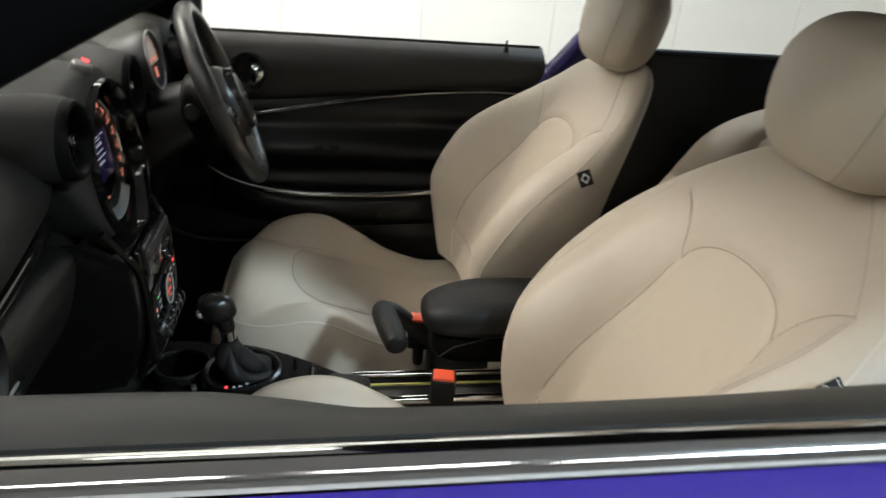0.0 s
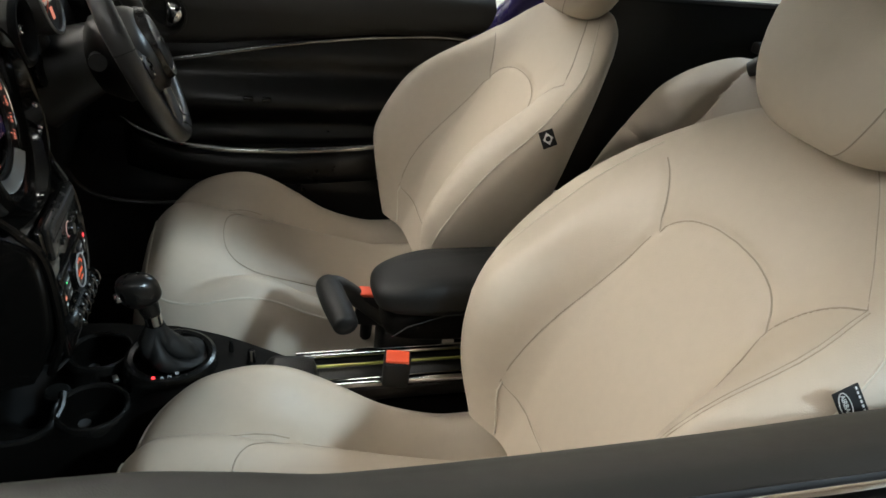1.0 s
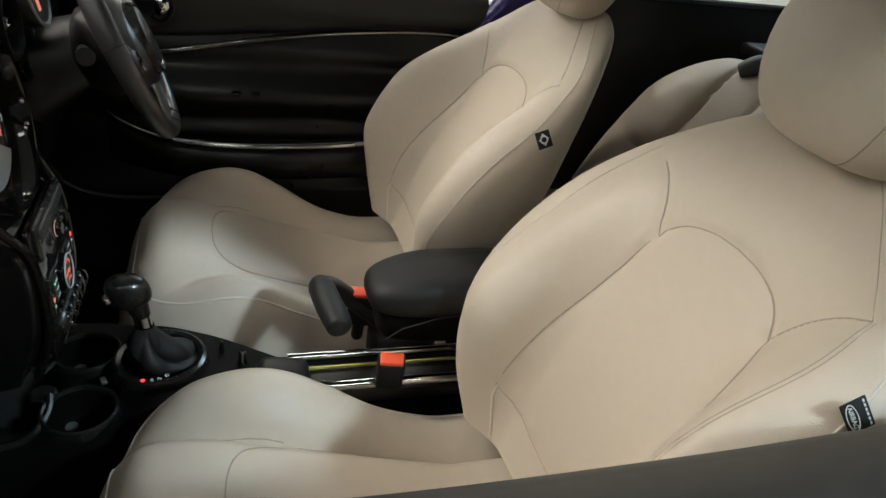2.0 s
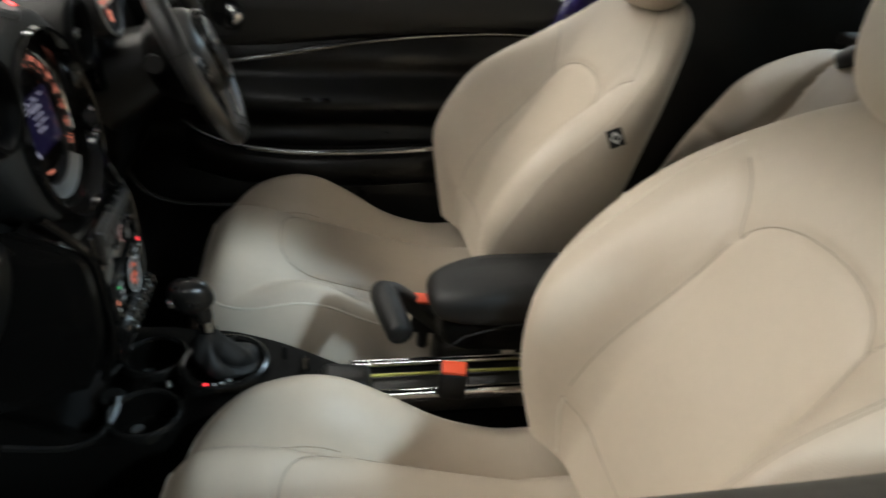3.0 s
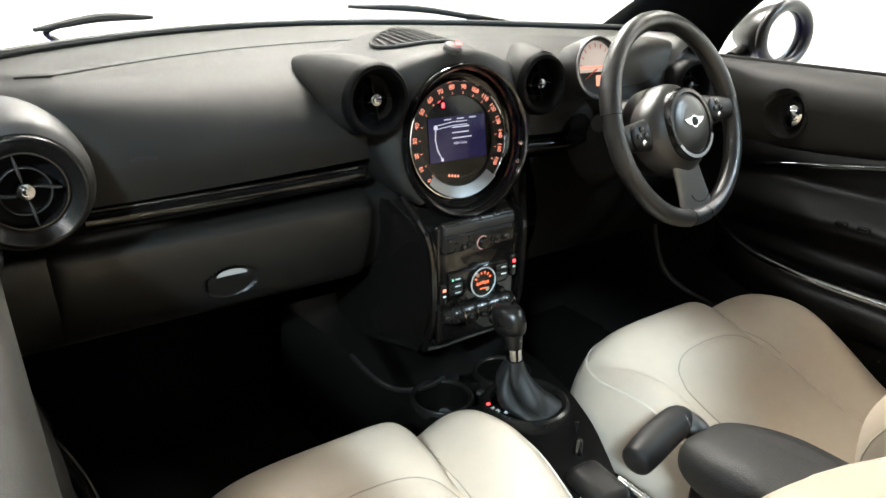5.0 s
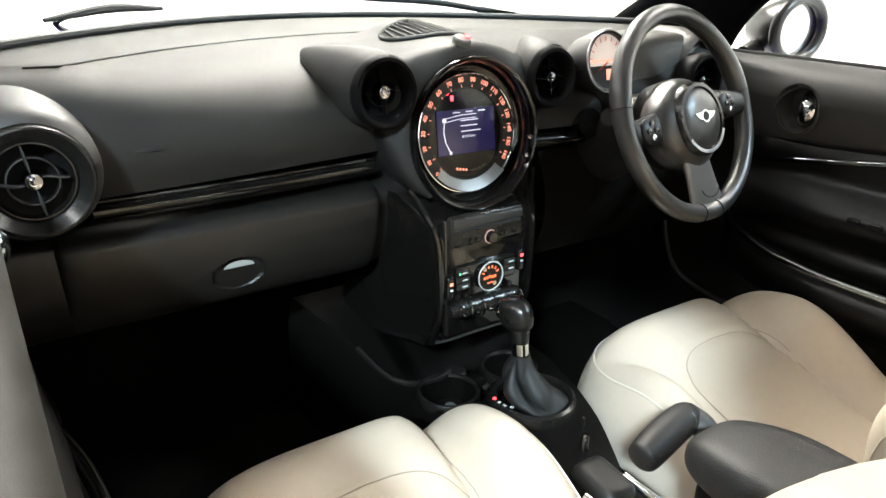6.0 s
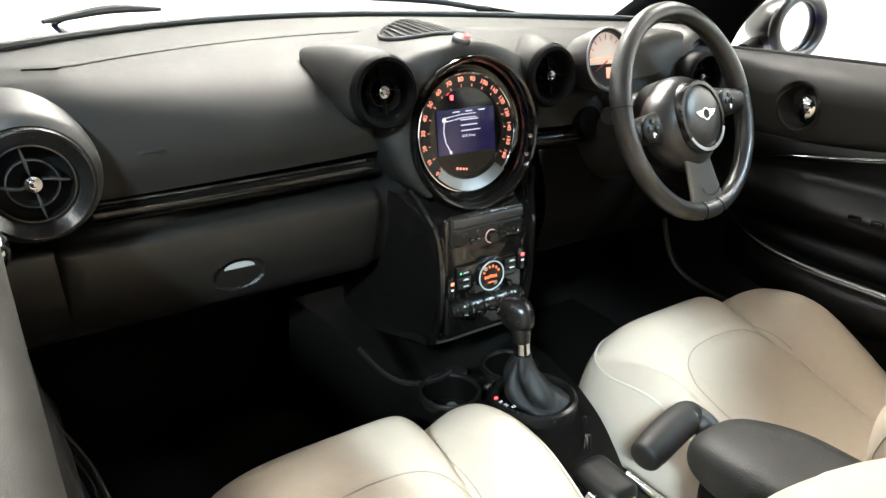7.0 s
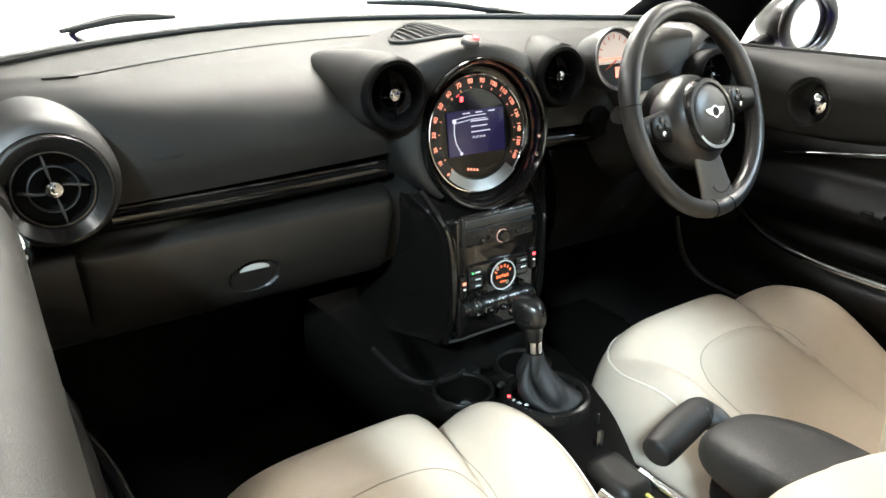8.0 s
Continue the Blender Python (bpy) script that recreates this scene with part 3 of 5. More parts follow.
BACK_FOOT, RECLINE = Vector((0.645, 0, 0.565)), 24.0


def back_wrap(s, y):
    """How far the flanks of the backrest curl forward."""
    table = [(-0.08, 0.050), (0.0, 0.066), (0.10, 0.072), (0.25, 0.052), (0.40, 0.032), (0.52, 0.012)]
    if y * inner[0] > 0:
        table = [(-0.08, 0.050), (0.0, 0.064), (0.10, 0.084), (0.16, 0.078), (0.28, 0.050), (0.40, 0.026), (0.52, 0.008)]
    return curve(s, table) * (abs(y) / back_half(s, y)) ** 3.5


def back_place(s, y, out):
    """A place on the backrest: s up the back, y sideways, out towards the front. Seat frame, x from the cushion's front edge."""
    a = radians(RECLINE + 6 * (s / BACK_LENGTH - 0.5))
    up, fore = Vector((math.sin(a), 0, math.cos(a))), Vector((-math.cos(a), 0, math.sin(a)))
    return BACK_FOOT + up * s + fore * (out + back_wrap(s, y)) + Vector((0, y, 0))


def front_seat(shape, airbag):
    seat = thing("front_seat", "beige leather front seat with piped bolsters", "car seat", "front seats")

    def cushion(u, v):
        x = 0.50 * (1 - math.cos(0.5 * math.pi * u) if u < 0.999 else 1.0) * 1.22
        w = cushion_half(x)
        y = w * math.sin(math.pi * (v - 0.5))
        y *= shape[3] if y < 0 else 1.0
        return Vector((x, y, cushion_top(x, y, shape)))

    bm = grid(cushion, 110, 150)
    part("cushion", bm, LEATHER, seat, "beige leather cushion")
    part("cushion_base", rbox(0.44, 0.46, 0.12, 0.02, pose(0.28, 0, 0.37)), PLASTIC_DARK, seat, "black seat base")
    for side in (-1, 1):
        part("seat_rail", rbox(0.5, 0.03, 0.05, 0.005, pose(0.25, 0.19 * side, 0.305)), SATIN, seat)
    lines = []
    for line, sides in zip(CUSHION_SEAMS, ((-1, 1), (1,))):
        for side in sides:
            lines.append(tube([(x, side * y, cushion_top(x, side * y, shape) + 0.0009) for x, y in line], 0.0009, 6))
    part("cushion_seam", joined(lines), THREAD, seat, "stitched seam")
    pip = []
    for k in range(101):
        a = radians(-145 + 290 * k / 100)
        lo, hi = 0.0, 0.5
        for _ in range(24):
            mid = (lo + hi) / 2
            x, y = 0.25 - mid * math.cos(a), mid * math.sin(a)
            inside = x > 0 and abs(y) < cushion_half(x) and cushion_edge(x, y, shape[3]) > 0.84
            lo, hi = (mid, hi) if inside else (lo, mid)
        x, y = 0.25 - (lo + 0.001) * math.cos(a), (lo + 0.001) * math.sin(a)
        pip.append((x, y, cushion_top(x, y, shape) + 0.0005))
    part("cushion_piping", tube(pip, 0.0022, 6), PIPING, seat, "pale piping round the cushion")

    def back(u, v):
        s = -0.08 + (BACK_LENGTH + 0.08) * math.sin(0.5 * math.pi * u)
        y = back_half(s, v - 0.5) * math.sin(math.pi * (v - 0.5))
        return back_place(s, y, back_front(s, y))

    def shell(u, v):
        s = -0.08 + (BACK_LENGTH + 0.08) * math.sin(0.5 * math.pi * u)
        w = back_half(s, v - 0.5)
        y = w * math.sin(math.pi * (v - 0.5))
        return back_place(s, y, -curve(s, [(-0.08, 0.095), (0.10, 0.090), (0.22, 0.070), (0.34, 0.038), (0.45, 0.016), (0.55, 0.010)]) * back_fade(s) * max(0.0, 1 - (abs(y) / w) ** 5) ** 0.4)

    part("backrest", grid(back, 120, 130), LEATHER, seat, "beige leather backrest")
    part("back_shell", grid(shell, 30, 40), LEATHER, seat, "beige rear cover of the backrest")
    lines = []
    for line in BACK_SEAMS:
        for side in (-1, 1):
            lines.append(tube([back_place(s, side * y, back_front(s, side * y) + 0.0009) for s, y in line], 0.0010, 6))
    sewn = [SHOULDER_SEAM]
    if airbag:
        sewn += [BOLSTER_SEAM, [(s, y + 0.005) for s, y in BOLSTER_SEAM]]
    for line in sewn:
        lines.append(tube([back_place(s, -y, back_front(s, -y) + 0.0004) for s, y in line], 0.0006, 6))
    part("back_seam", joined(lines), THREAD, seat, "stitched seam")
    for side in (-1, 1):
        part("back_piping", tube([back_place(s, side * y, back_front(s, side * y) - 0.0002) for s, y in BACK_PIPING if side < 0 or s < 0.41], 0.0014, 10), PIPING, seat, "piped edge of the bolster")

        part("insert_piping", tube([back_place(s, side * y, back_front(s, side * y) + 0.001) for s, y in flat_spline([(0.002, 0.150), (-0.03, 0.142), (-0.075, 0.126)], 10)], 0.0016, 6), PIPING, seat, "pale piping below the insert")

    # headrest
    def rest(u, v):
        a, b = math.pi * (v - 0.5), 2 * math.pi * u
        p = lambda t, e: math.copysign(abs(t) ** e, t)
        x, y, z = p(math.cos(a), 0.6) * p(math.cos(b), 0.75), p(math.cos(a), 0.55) * p(math.sin(b), 0.75), p(math.sin(a), 0.7)
        w = 0.144 - 0.022 * smooth(0.2, -1, z) - 0.02 * smooth(0.3, 1, z)
        return HEAD @ Vector((0.06 * x, w * y, 0.097 * z))

    HEAD = Matrix.Translation((0.842, 0, 1.131)) @ pose(0, 0, 0, 0, 12, 0)
    part("headrest", grid(rest, 48, 28, closed_u=True), LEATHER, seat, "beige leather headrest")
    part("headrest_seam", tube([rest(0.605, 0.06 + 0.86 * k / 24) for k in range(25)], 0.0009, 6), THREAD, seat, "stitched seam")
    for side in (-1, 1):
        part("headrest_post", tube([HEAD @ Vector((0.03, 0.065 * side, -0.08)), HEAD @ Vector((0.035, 0.065 * side, -0.15))], 0.006, 10), RUBBER, seat, "black headrest post")
    return seat


SEAT_X, SEAT_Y = 0.120, 0.354
inner[0] = 0
driver_seat = front_seat((-0.014, -0.036, 0.012, 0.93, 0.004), False)
inner[0] = 1
passenger_seat = front_seat((-0.008, 0.0, 0.021, 1.0, 0.012), True)
driver_seat.matrix_basis = pose(SEAT_X - 0.018, SEAT_Y, 0)
passenger_seat.matrix_basis = pose(SEAT_X, -SEAT_Y + 0.008, 0)

# ---- rear seat ----
rear = thing("rear_seat", "beige leather rear bench with two shaped backs", "car seat")
for s in (-1, 1):
    def rear_back(u, v, s=s, side=1):
        h = -0.02 + 0.47 * math.sin(0.5 * math.pi * u)
        w = curve(h, [(-0.02, 0.275), (0.1, 0.295), (0.25, 0.285), (0.36, 0.24), (0.43, 0.16), (0.45, 0.07)])
        y = w * math.sin(math.pi * (v - 0.5))
        f = max(0.0, 1 - (abs(y) / w) ** 4) ** 0.45 * max(0.0, 1 - max(0.0, (h - 0.3) / 0.15) ** 3) ** 0.5
        lobe = 0.055 * math.sin(math.pi * min(1.0, max(0.0, (abs(y) - 0.07) / 0.26))) ** 0.6 * smooth(0.44, 0.25, h)
        fold = (0.016 * math.exp(-(((h - 0.13 - 0.1 * abs(y)) / 0.014) ** 2)) + 0.006 * math.exp(-(((h - 0.21) / 0.030) ** 2))) * smooth(0.27, 0.20, abs(y))
        d = (0.05 + lobe - fold * smooth(0.06, 0.12, abs(y)) - 0.008 * math.exp(-(((abs(y) - 0.07) / 0.008) ** 2))) * f if side > 0 else -0.06 * f
        a = radians(32)
        return Vector((1.23 + math.sin(a) * h - math.cos(a) * d, s * 0.335 + y, 0.565 + math.cos(a) * h + math.sin(a) * d))
    part("backrest", grid(rear_back, 90, 100), LEATHER, rear, "beige creased rear backrest")
    part("back_shell", grid(lambda u, v: rear_back(u, v, side=-1), 16, 20), LEATHER, rear)

    def rear_cushion(u, v, s=s):
        x = 0.42 * math.sin(0.5 * math.pi * u)
        y = 0.29 * math.sin(math.pi * (v - 0.5))
        e = max(0.0, 1 - (abs(y) / 0.29) ** 6) ** 0.4 * max(0.0, 1 - max(0.0, (0.12 - x) / 0.12) ** 2.5) ** 0.5
        return Vector((0.98 + x if u > 0 else 0.98, s * 0.335 + y, 0.36 + (0.19 - 0.06 * x + 0.04 * smooth(0.12, 0.24, abs(y))) * e))
    part("cushion", grid(rear_cushion, 30, 40), LEATHER, rear, "beige rear cushion")

part("belt_guide", tube(spline([(1.405, 0.385, 0.935), (1.43, 0.36, 0.955), (1.47, 0.325, 0.972), (1.52, 0.29, 0.985)], 14), lambda t: 0.010 + 0.014 * math.sin(math.pi * min(1.0, 0.08 + t)) ** 0.6, 14), GREY_TRIM, rear, "grey belt guide on the backrest")

# ---- sewn tags on the front seats ----
def text_mesh(body, size, m, depth=0.0004):
    cu = bpy.data.curves.new("text", "FONT")
    cu.body, cu.size, cu.extrude, cu.align_x, cu.align_y = body, size, depth, "CENTER", "CENTER"
    ob = new("text", cu)
    bpy.context.view_layer.update()
    me = bpy.data.meshes.new_from_object(ob.evaluated_get(bpy.context.evaluated_depsgraph_get()))
    bm = bmesh.new()
    bm.from_mesh(me)
    bm.transform(m)
    bpy.data.objects.remove(ob)
    bpy.data.curves.remove(cu)
    bpy.data.meshes.remove(me)
    return bm


def seat_tag(seat, words, s0, y0):
    """Black woven tag in the piped seam on the seat's left bolster."""
    p = back_place(s0, -y0, back_front(s0, -y0) + 0.004)
    up = (back_place(s0 + 0.02, -y0, back_front(s0 + 0.02, -y0)) - back_place(s0 - 0.02, -y0, back_front(s0 - 0.02, -y0))).normalized()
    out = Vector((-0.62, -0.78, 0.1))
    out = (out - up * out.dot(up)).normalized()
    m = Matrix((up.cross(out), up, out)).transposed().to_4x4()
    m.translation = p + out * 0.002 + Vector((0.004, -0.008, 0))
    tag = part("tag", rbox(0.029, 0.025, 0.0016, 0.0006, m), RUBBER, seat, "black woven tag")
    if words:
        ring = [m @ Vector((0.0125 * math.cos(a), 0.0052 * math.sin(a) - 0.005, 0.0014)) for a in np.linspace(0, 2 * math.pi, 28, endpoint=False).tolist()]
        part("tag_ring", tube(ring, 0.0005, 5, closed=True), WHITE_MARK, tag)
        part("tag_lettering", text_mesh("AIRBAG", 0.0060, m @ pose(0, -0.005, 0.0013)), WHITE_MARK, tag)
        part("tag_print", joined([rbox(0.0028, 0.0016, 0.0004, 0, m @ pose(-0.011 + 0.0044 * k, 0.009, 0.0012)) for k in range(6)]), WHITE_MARK, tag)
    else:
        part("tag_emblem", joined([extruded([(0.0, 0.009), (0.011, 0.0), (0.0, -0.009), (-0.011, 0.0)], m @ pose(0, 0, 0.0009), 0.0004)]), WHITE_MARK, tag)
        part("tag_emblem_ring", disc(0.0045, m @ pose(0, 0, 0.0016), 16), RUBBER, tag)


inner[0] = 0
seat_tag(driver_seat, False, 0.312, 0.266)
inner[0] = 1
seat_tag(passenger_seat, True, 0.328, 0.250)

# ---- dashboard ----
dash = thing("dashboard", "black soft-touch dashboard with round vents and gloss trim", "dashboard")


def dash_top(u, v):
    """u across the car, v from the glass over the top and down the face."""
    y = -0.66 + 1.32 * u
    k = min(1.0, max(0.0, (abs(y) - 0.12) / 0.44))
    xg, xc, xf = windscreen_x(y), -0.30 + 0.85 * y * y, 0.030 - 0.045 * (1 - k) ** 1.5
    xc = min(xc, xf - 0.07)
    w = xf - xc
    prof = [(0.0, xg, 1.056), (0.15, xg + 0.5 * (xc - xg), 1.053), (0.28, xc - 0.01, 1.0515), (0.31, xc + 0.04 * w, 1.0475), (0.45, xc + 0.42 * w, 1.037), (0.6, xc + 0.74 * w, 1.016), (0.74, xc + 0.93 * w, 0.982), (0.87, xf, 0.944), (1.0, xf - 0.010, 0.902)]
    return Vector((curve(v, [(t, a) for t, a, b in prof]), y, curve(v, [(t, b) for t, a, b in prof])))


part("upper_pad", grid(dash_top, 60, 90), DASH_PAD, dash, "dark grey grained upper pad")
part("pad_seam", tube([dash_top(0.05 + 0.55 * k / 40, 0.302) + Vector((0, 0, 0.0004)) for k in range(41)], 0.0013, 6), RUBBER, dash, "dark joint along the upper pad")
part("airbag_marking", rbox(0.0012, 0.034, 0.005, 0.0004, pose(0.0265, -0.482, 0.955, 0, -25, 0)), PLASTIC_DARK, dash, "embossed marking")
for s in (-1, 1):
    def strip(u, v, s=s):
        y = s * (0.155 + 0.40 * u)
        x = 0.014 - 0.036 * (1 - u) ** 1.5 + 0.007 * math.sin(math.pi * v)
        return Vector((x, y, 0.896 - 0.024 * v - 0.006 * (1 - u)))
    part("trim_strip", grid(strip, 24, 10), GLOSS, dash, "gloss black trim strip")
    part("trim_edge", tube([(0.017 - 0.036 * (1 - k / 20) ** 1.5, s * (0.155 + 0.40 * k / 20), 0.897 - 0.006 * (1 - k / 20)) for k in range(21)], 0.0024, 6), GLOSS, dash)


def lower(u, v):
    y = -0.66 + 1.32 * u
    prof = [(0.0, -0.07, 0.877), (0.1, -0.04, 0.856), (0.18, -0.012, 0.844), (0.26, -0.004, 0.832), (0.45, -0.004, 0.80), (0.65, -0.014, 0.75), (0.85, -0.04, 0.705), (1.0, -0.11, 0.680)]
    dx = -0.02 * smooth(0.3, 0.12, abs(y)) if y < 0 else -0.03
    return Vector((curve(v, [(t, a) for t, a, b in prof]) + dx, y, curve(v, [(t, b) for t, a, b in prof])))


part("lower_pad", grid(lower, 44, 40), PLASTIC_DARK, dash, "black lower dashboard")


def glovebox(u, v):
    y = -0.602 + 0.448 * u
    prof = [(0.0, -0.040, 0.854), (0.10, -0.010, 0.848), (0.20, 0.006, 0.836), (0.26, 0.008, 0.826), (0.45, 0.004, 0.795), (0.7, -0.010, 0.748), (0.88, -0.030, 0.712), (1.0, -0.062, 0.694)]
    x, z = curve(v, [(t, a) for t, a, b in prof]), curve(v, [(t, b) for t, a, b in prof])
    e = max(0.0, 1 - abs(2 * u - 1) ** 24) ** 0.5
    q = ((y + 0.380) / 0.036) ** 2 + ((z - 0.757) / 0.026) ** 2
    x -= 0.020 * max(0.0, 1 - q) ** 0.5
    return Vector((x - 0.012 * (1 - e), y, z))


box = part("glovebox_door", grid(glovebox, 90, 90), LID_PLASTIC, dash, "black glovebox lid")
# lever coloured pale for the light on the recess's upper half
part("glovebox_handle", grid(lambda u, v: Vector((-0.004 + 0.002 * v * math.sin(math.pi * u), -0.380 + 0.022 * v * math.cos(math.pi * u), 0.768 + 0.010 * v * math.sin(math.pi * u))), 20, 5), PALE_SHEEN, box, "finger lever in an oval recess, its lit face painted pale")


def air_vent(place, r, tilt):
    """Round vent; the large end vents show a ring and curved arms, the small ones are black inside."""
    m = facing(place, tilt)
    big = r > 0.05
    slim = [(r + 0.004, -0.05), (r + 0.0115, -0.030), (r + 0.0125, -0.008), (r + 0.0115, 0.002), (r + 0.008, 0.0065), (r + 0.003, 0.0065), (r - 0.001, 0.002), (r - 0.003, -0.006), (r - 0.0045, -0.020)]
    thick = [(r + 0.008, -0.05), (r + 0.0105, -0.012), (r + 0.0105, 0.001), (r + 0.0085, 0.006), (r + 0.006, 0.0068), (r + 0.003, 0.004), (r - 0.003, -0.003), (r - 0.008, -0.007), (r - 0.0085, -0.004), (r - 0.0105, -0.004), (r - 0.012, -0.018)]
    vent = part("air_vent", lathe(thick if big else slim, m, 56), CONSOLE_RIM if big else VENT_BLACK, dash, "round black air vent")
    circle = np.linspace(0, 2 * math.pi, 48, endpoint=False).tolist()
    part("bowl", lathe([(r - 0.003, -0.006), (r - 0.006, -0.022), (r * 0.5, -0.030), (0.0001, -0.031)], m, 32), VENT_BLACK, vent)
    inner = 0.5 * r
    def ring_fn(u, v):
        a = 2 * math.pi * u
        return m @ Vector((inner * math.cos(a), inner * math.sin(a), -0.007 - 0.014 * v))
    part("vane_ring", grid(ring_fn, 40, 2, closed_u=True), VENT_BLACK, vent)
    part("ring_edge", tube([m @ Vector((inner * math.cos(a), inner * math.sin(a), -0.007)) for a in circle], 0.0010 if big else 0.0005, 6, closed=True), PLASTIC if big else VENT_BLACK, vent)
    for k in range(4):
        arm = k % 2 == 0
        def blade(u, v, k=k, arm=arm):
            rr = r * (0.2 + (0.50 if arm else 0.58) * u)
            a = math.pi / 2 * k + 0.10 + (0.42 * (1 - u) ** 2 - 0.10 if arm else 0.06)
            return m @ Vector((rr * math.cos(a), rr * math.sin(a), -0.006 - 0.014 * v))
        part("vane", grid(blade, 8, 2), VENT_BLACK, vent)
        part("vane_edge", tube([blade(q / 8, 0) for q in range(9)], (lambda t: 0.0008 + 0.0010 * math.sin(math.pi * t)) if big else 0.0005, 5), PLASTIC if big else PLASTIC_DARK, vent)
    part("hub", lathe([(0.0105, -0.022), (0.0105, -0.006), (0.0085, -0.002), (0.0, -0.001)], m, 20), DARK_CHROME, vent, "dark chrome centre knob")
    # crescent added as a fixed highlight on the darkened knob
    part("hub_highlight", tube([m @ Vector((0.0042 * math.cos(a), 0.0042 * math.sin(a), -0.0009)) for a in np.linspace(1.2, 5.2, 12).tolist()], 0.0011, 6), CHROME, vent, "chrome crescent added as the knob's highlight")
    return vent


air_vent((0.074, -0.612, 0.946), 0.0505, 4)
air_vent((0.027, -0.159, 0.998), 0.0405, 4)
air_vent((0.025, 0.159, 0.998), 0.0395, 4)
air_vent((0.048, 0.532, 0.970), 0.040, 4)


def pod(name, path, radii, squash=1.0, mat=None):
    pts = spline(path, 20)
    def fn(u, v):
        c, r = pts[round(v * 20)], curve(v, radii)
        a = 2 * math.pi * u
        return c + Vector((0, r * math.cos(a), r * math.sin(a) * squash))
    return part(name, grid(fn, 48, 20, closed_u=True), mat or PLASTIC, dash, "dark grey vent housing")


pod("end_vent_pod", [(0.070, -0.612, 0.946), (0.04, -0.615, 0.952), (-0.02, -0.622, 0.962), (-0.10, -0.63, 0.975)], [(0.0, 0.062), (0.1, 0.070), (0.3, 0.074), (0.6, 0.076), (1.0, 0.07)])
pod("end_vent_pod", [(0.018, 0.555, 0.992), (-0.01, 0.558, 0.994), (-0.06, 0.565, 0.998), (-0.12, 0.575, 1.0)], [(0.0, 0.052), (0.2, 0.060), (0.5, 0.064), (1.0, 0.06)])


for s in (-1, 1):
    # tapered nacelle behind each inner vent, drawn out to a point under the windscreen
    pod("vent_nacelle", [(0.020, s * 0.159, 0.998), (-0.012, s * 0.166, 1.000), (-0.048, s * 0.182, 1.009), (-0.085, s * 0.200, 1.024), (-0.125, s * 0.217, 1.041)], [(0.0, 0.0525), (0.12, 0.0555), (0.3, 0.0550), (0.5, 0.0475), (0.75, 0.030), (0.93, 0.013), (1.0, 0.002)], mat=DASH_PAD)

# one rounded mound carries the central instrument, both inner vents and the defroster
MOUND = [(-45, 0.128), (-25, 0.137), (-8, 0.146), (8, 0.158), (24, 0.170), (38, 0.166), (52, 0.153), (70, 0.142), (90, 0.138)]


def mound(angle, w):
    """angle round the instrument (90 is up); w from -1 at its rim over the edge at 0 to 1 under the windscreen."""
    a = radians(angle)
    fold = angle if angle <= 90 else 180 - angle
    r1 = curve(fold, MOUND)
    if w <= 0:
        t = w + 1
        r = 0.1175 + (r1 - 0.1175) * math.sin(0.5 * math.pi * t)
        x = 0.030 - 0.020 * smooth(0.1175, 0.165, r) * (1 - 0.6 * smooth(50, 85, fold)) - 0.034 * (1 - math.sqrt(max(0.0, 1 - t**3)))
        return Vector((x - 0.13 * (r * math.sin(a)) * 0.9, r * math.cos(a), 0.921 + r * math.sin(a)))
    e = mound(angle, 0.0)
    y1 = abs(e.y) * (1 + 0.08 * smooth(0.09, 0.24, abs(e.y)))
    z1 = 1.074 - 0.028 * smooth(0.0, 0.13, y1) - 0.040 * smooth(0.12, 0.30, y1) if fold > 12 else e.z
    x = e.x + (-0.33 - e.x) * w
    z = curve(w, [(0, e.z), (0.2, e.z + 0.45 * (z1 - e.z)), (0.5, z1), (0.7, z1 - 0.008), (1.0, min(1.02, z1 - 0.03))])
    y = curve(w, [(0, abs(e.y)), (0.5, y1), (1.0, y1 * 1.1)])
    return Vector((x, math.copysign(y, e.y), z))


part("centre_mound", grid(lambda u, v: mound(-45 + 270 * u, -1 + 2 * v), 110, 70), DASH_PAD, dash, "dark grey rounded centre mound")


def on_mound(a, k, lift):
    """A place in the almond of the defroster: a across in degrees from the middle, k from front to rear."""
    return mound(90 + a, 0.30 + k) + Vector((0, 0, lift))


HALF_A, HALF_W = 31, 0.18
vent = part("defrost_grille", grid(lambda u, v: on_mound(HALF_A * (2 * u - 1), HALF_W * (2 * v - 1) * math.sqrt(max(0.0, 1 - (2 * u - 1) ** 2)), 0.0015), 30, 8), VENT_BLACK, dash, "slatted defroster grille")
part("grille_rim", tube([on_mound(1.03 * HALF_A * math.cos(a), 1.05 * HALF_W * math.sin(a), 0.002) for a in np.linspace(0, 2 * math.pi, 70, endpoint=False).tolist()], 0.0036, 8, closed=True), DASH_PAD, vent, "moulded rim of the grille")
for k in range(13):
    c = -0.86 + 1.72 * k / 12
    half = 0.97 * HALF_W * math.sqrt(max(0.03, 1 - c * c))
    part("slat", tube([on_mound(HALF_A * c * (1 - 0.06 * t), half * t, 0.0036) for t in (-1, -0.6, -0.2, 0.2, 0.6, 1)], 0.0017, 6), PLASTIC, vent)
hz = part("hazard_switch", lathe([(0.0145, -0.012), (0.0145, 0.003), (0.012, 0.006), (0.0, 0.007)], pose(0.000, -0.010, 1.0605, 0, 22, 0), 24), GREY_TRIM, dash, "round hazard switch with lit red triangle")
part("hazard_lamp", extruded([(0.004, 0.001), (-0.006, 0.007), (-0.006, 0.011), (0.0, 0.014), (0.006, 0.010)], pose(0.004, -0.010, 1.0676, 0, 22, 0), 0.0008), RED_LIT, hz, "lit red hazard lamp")

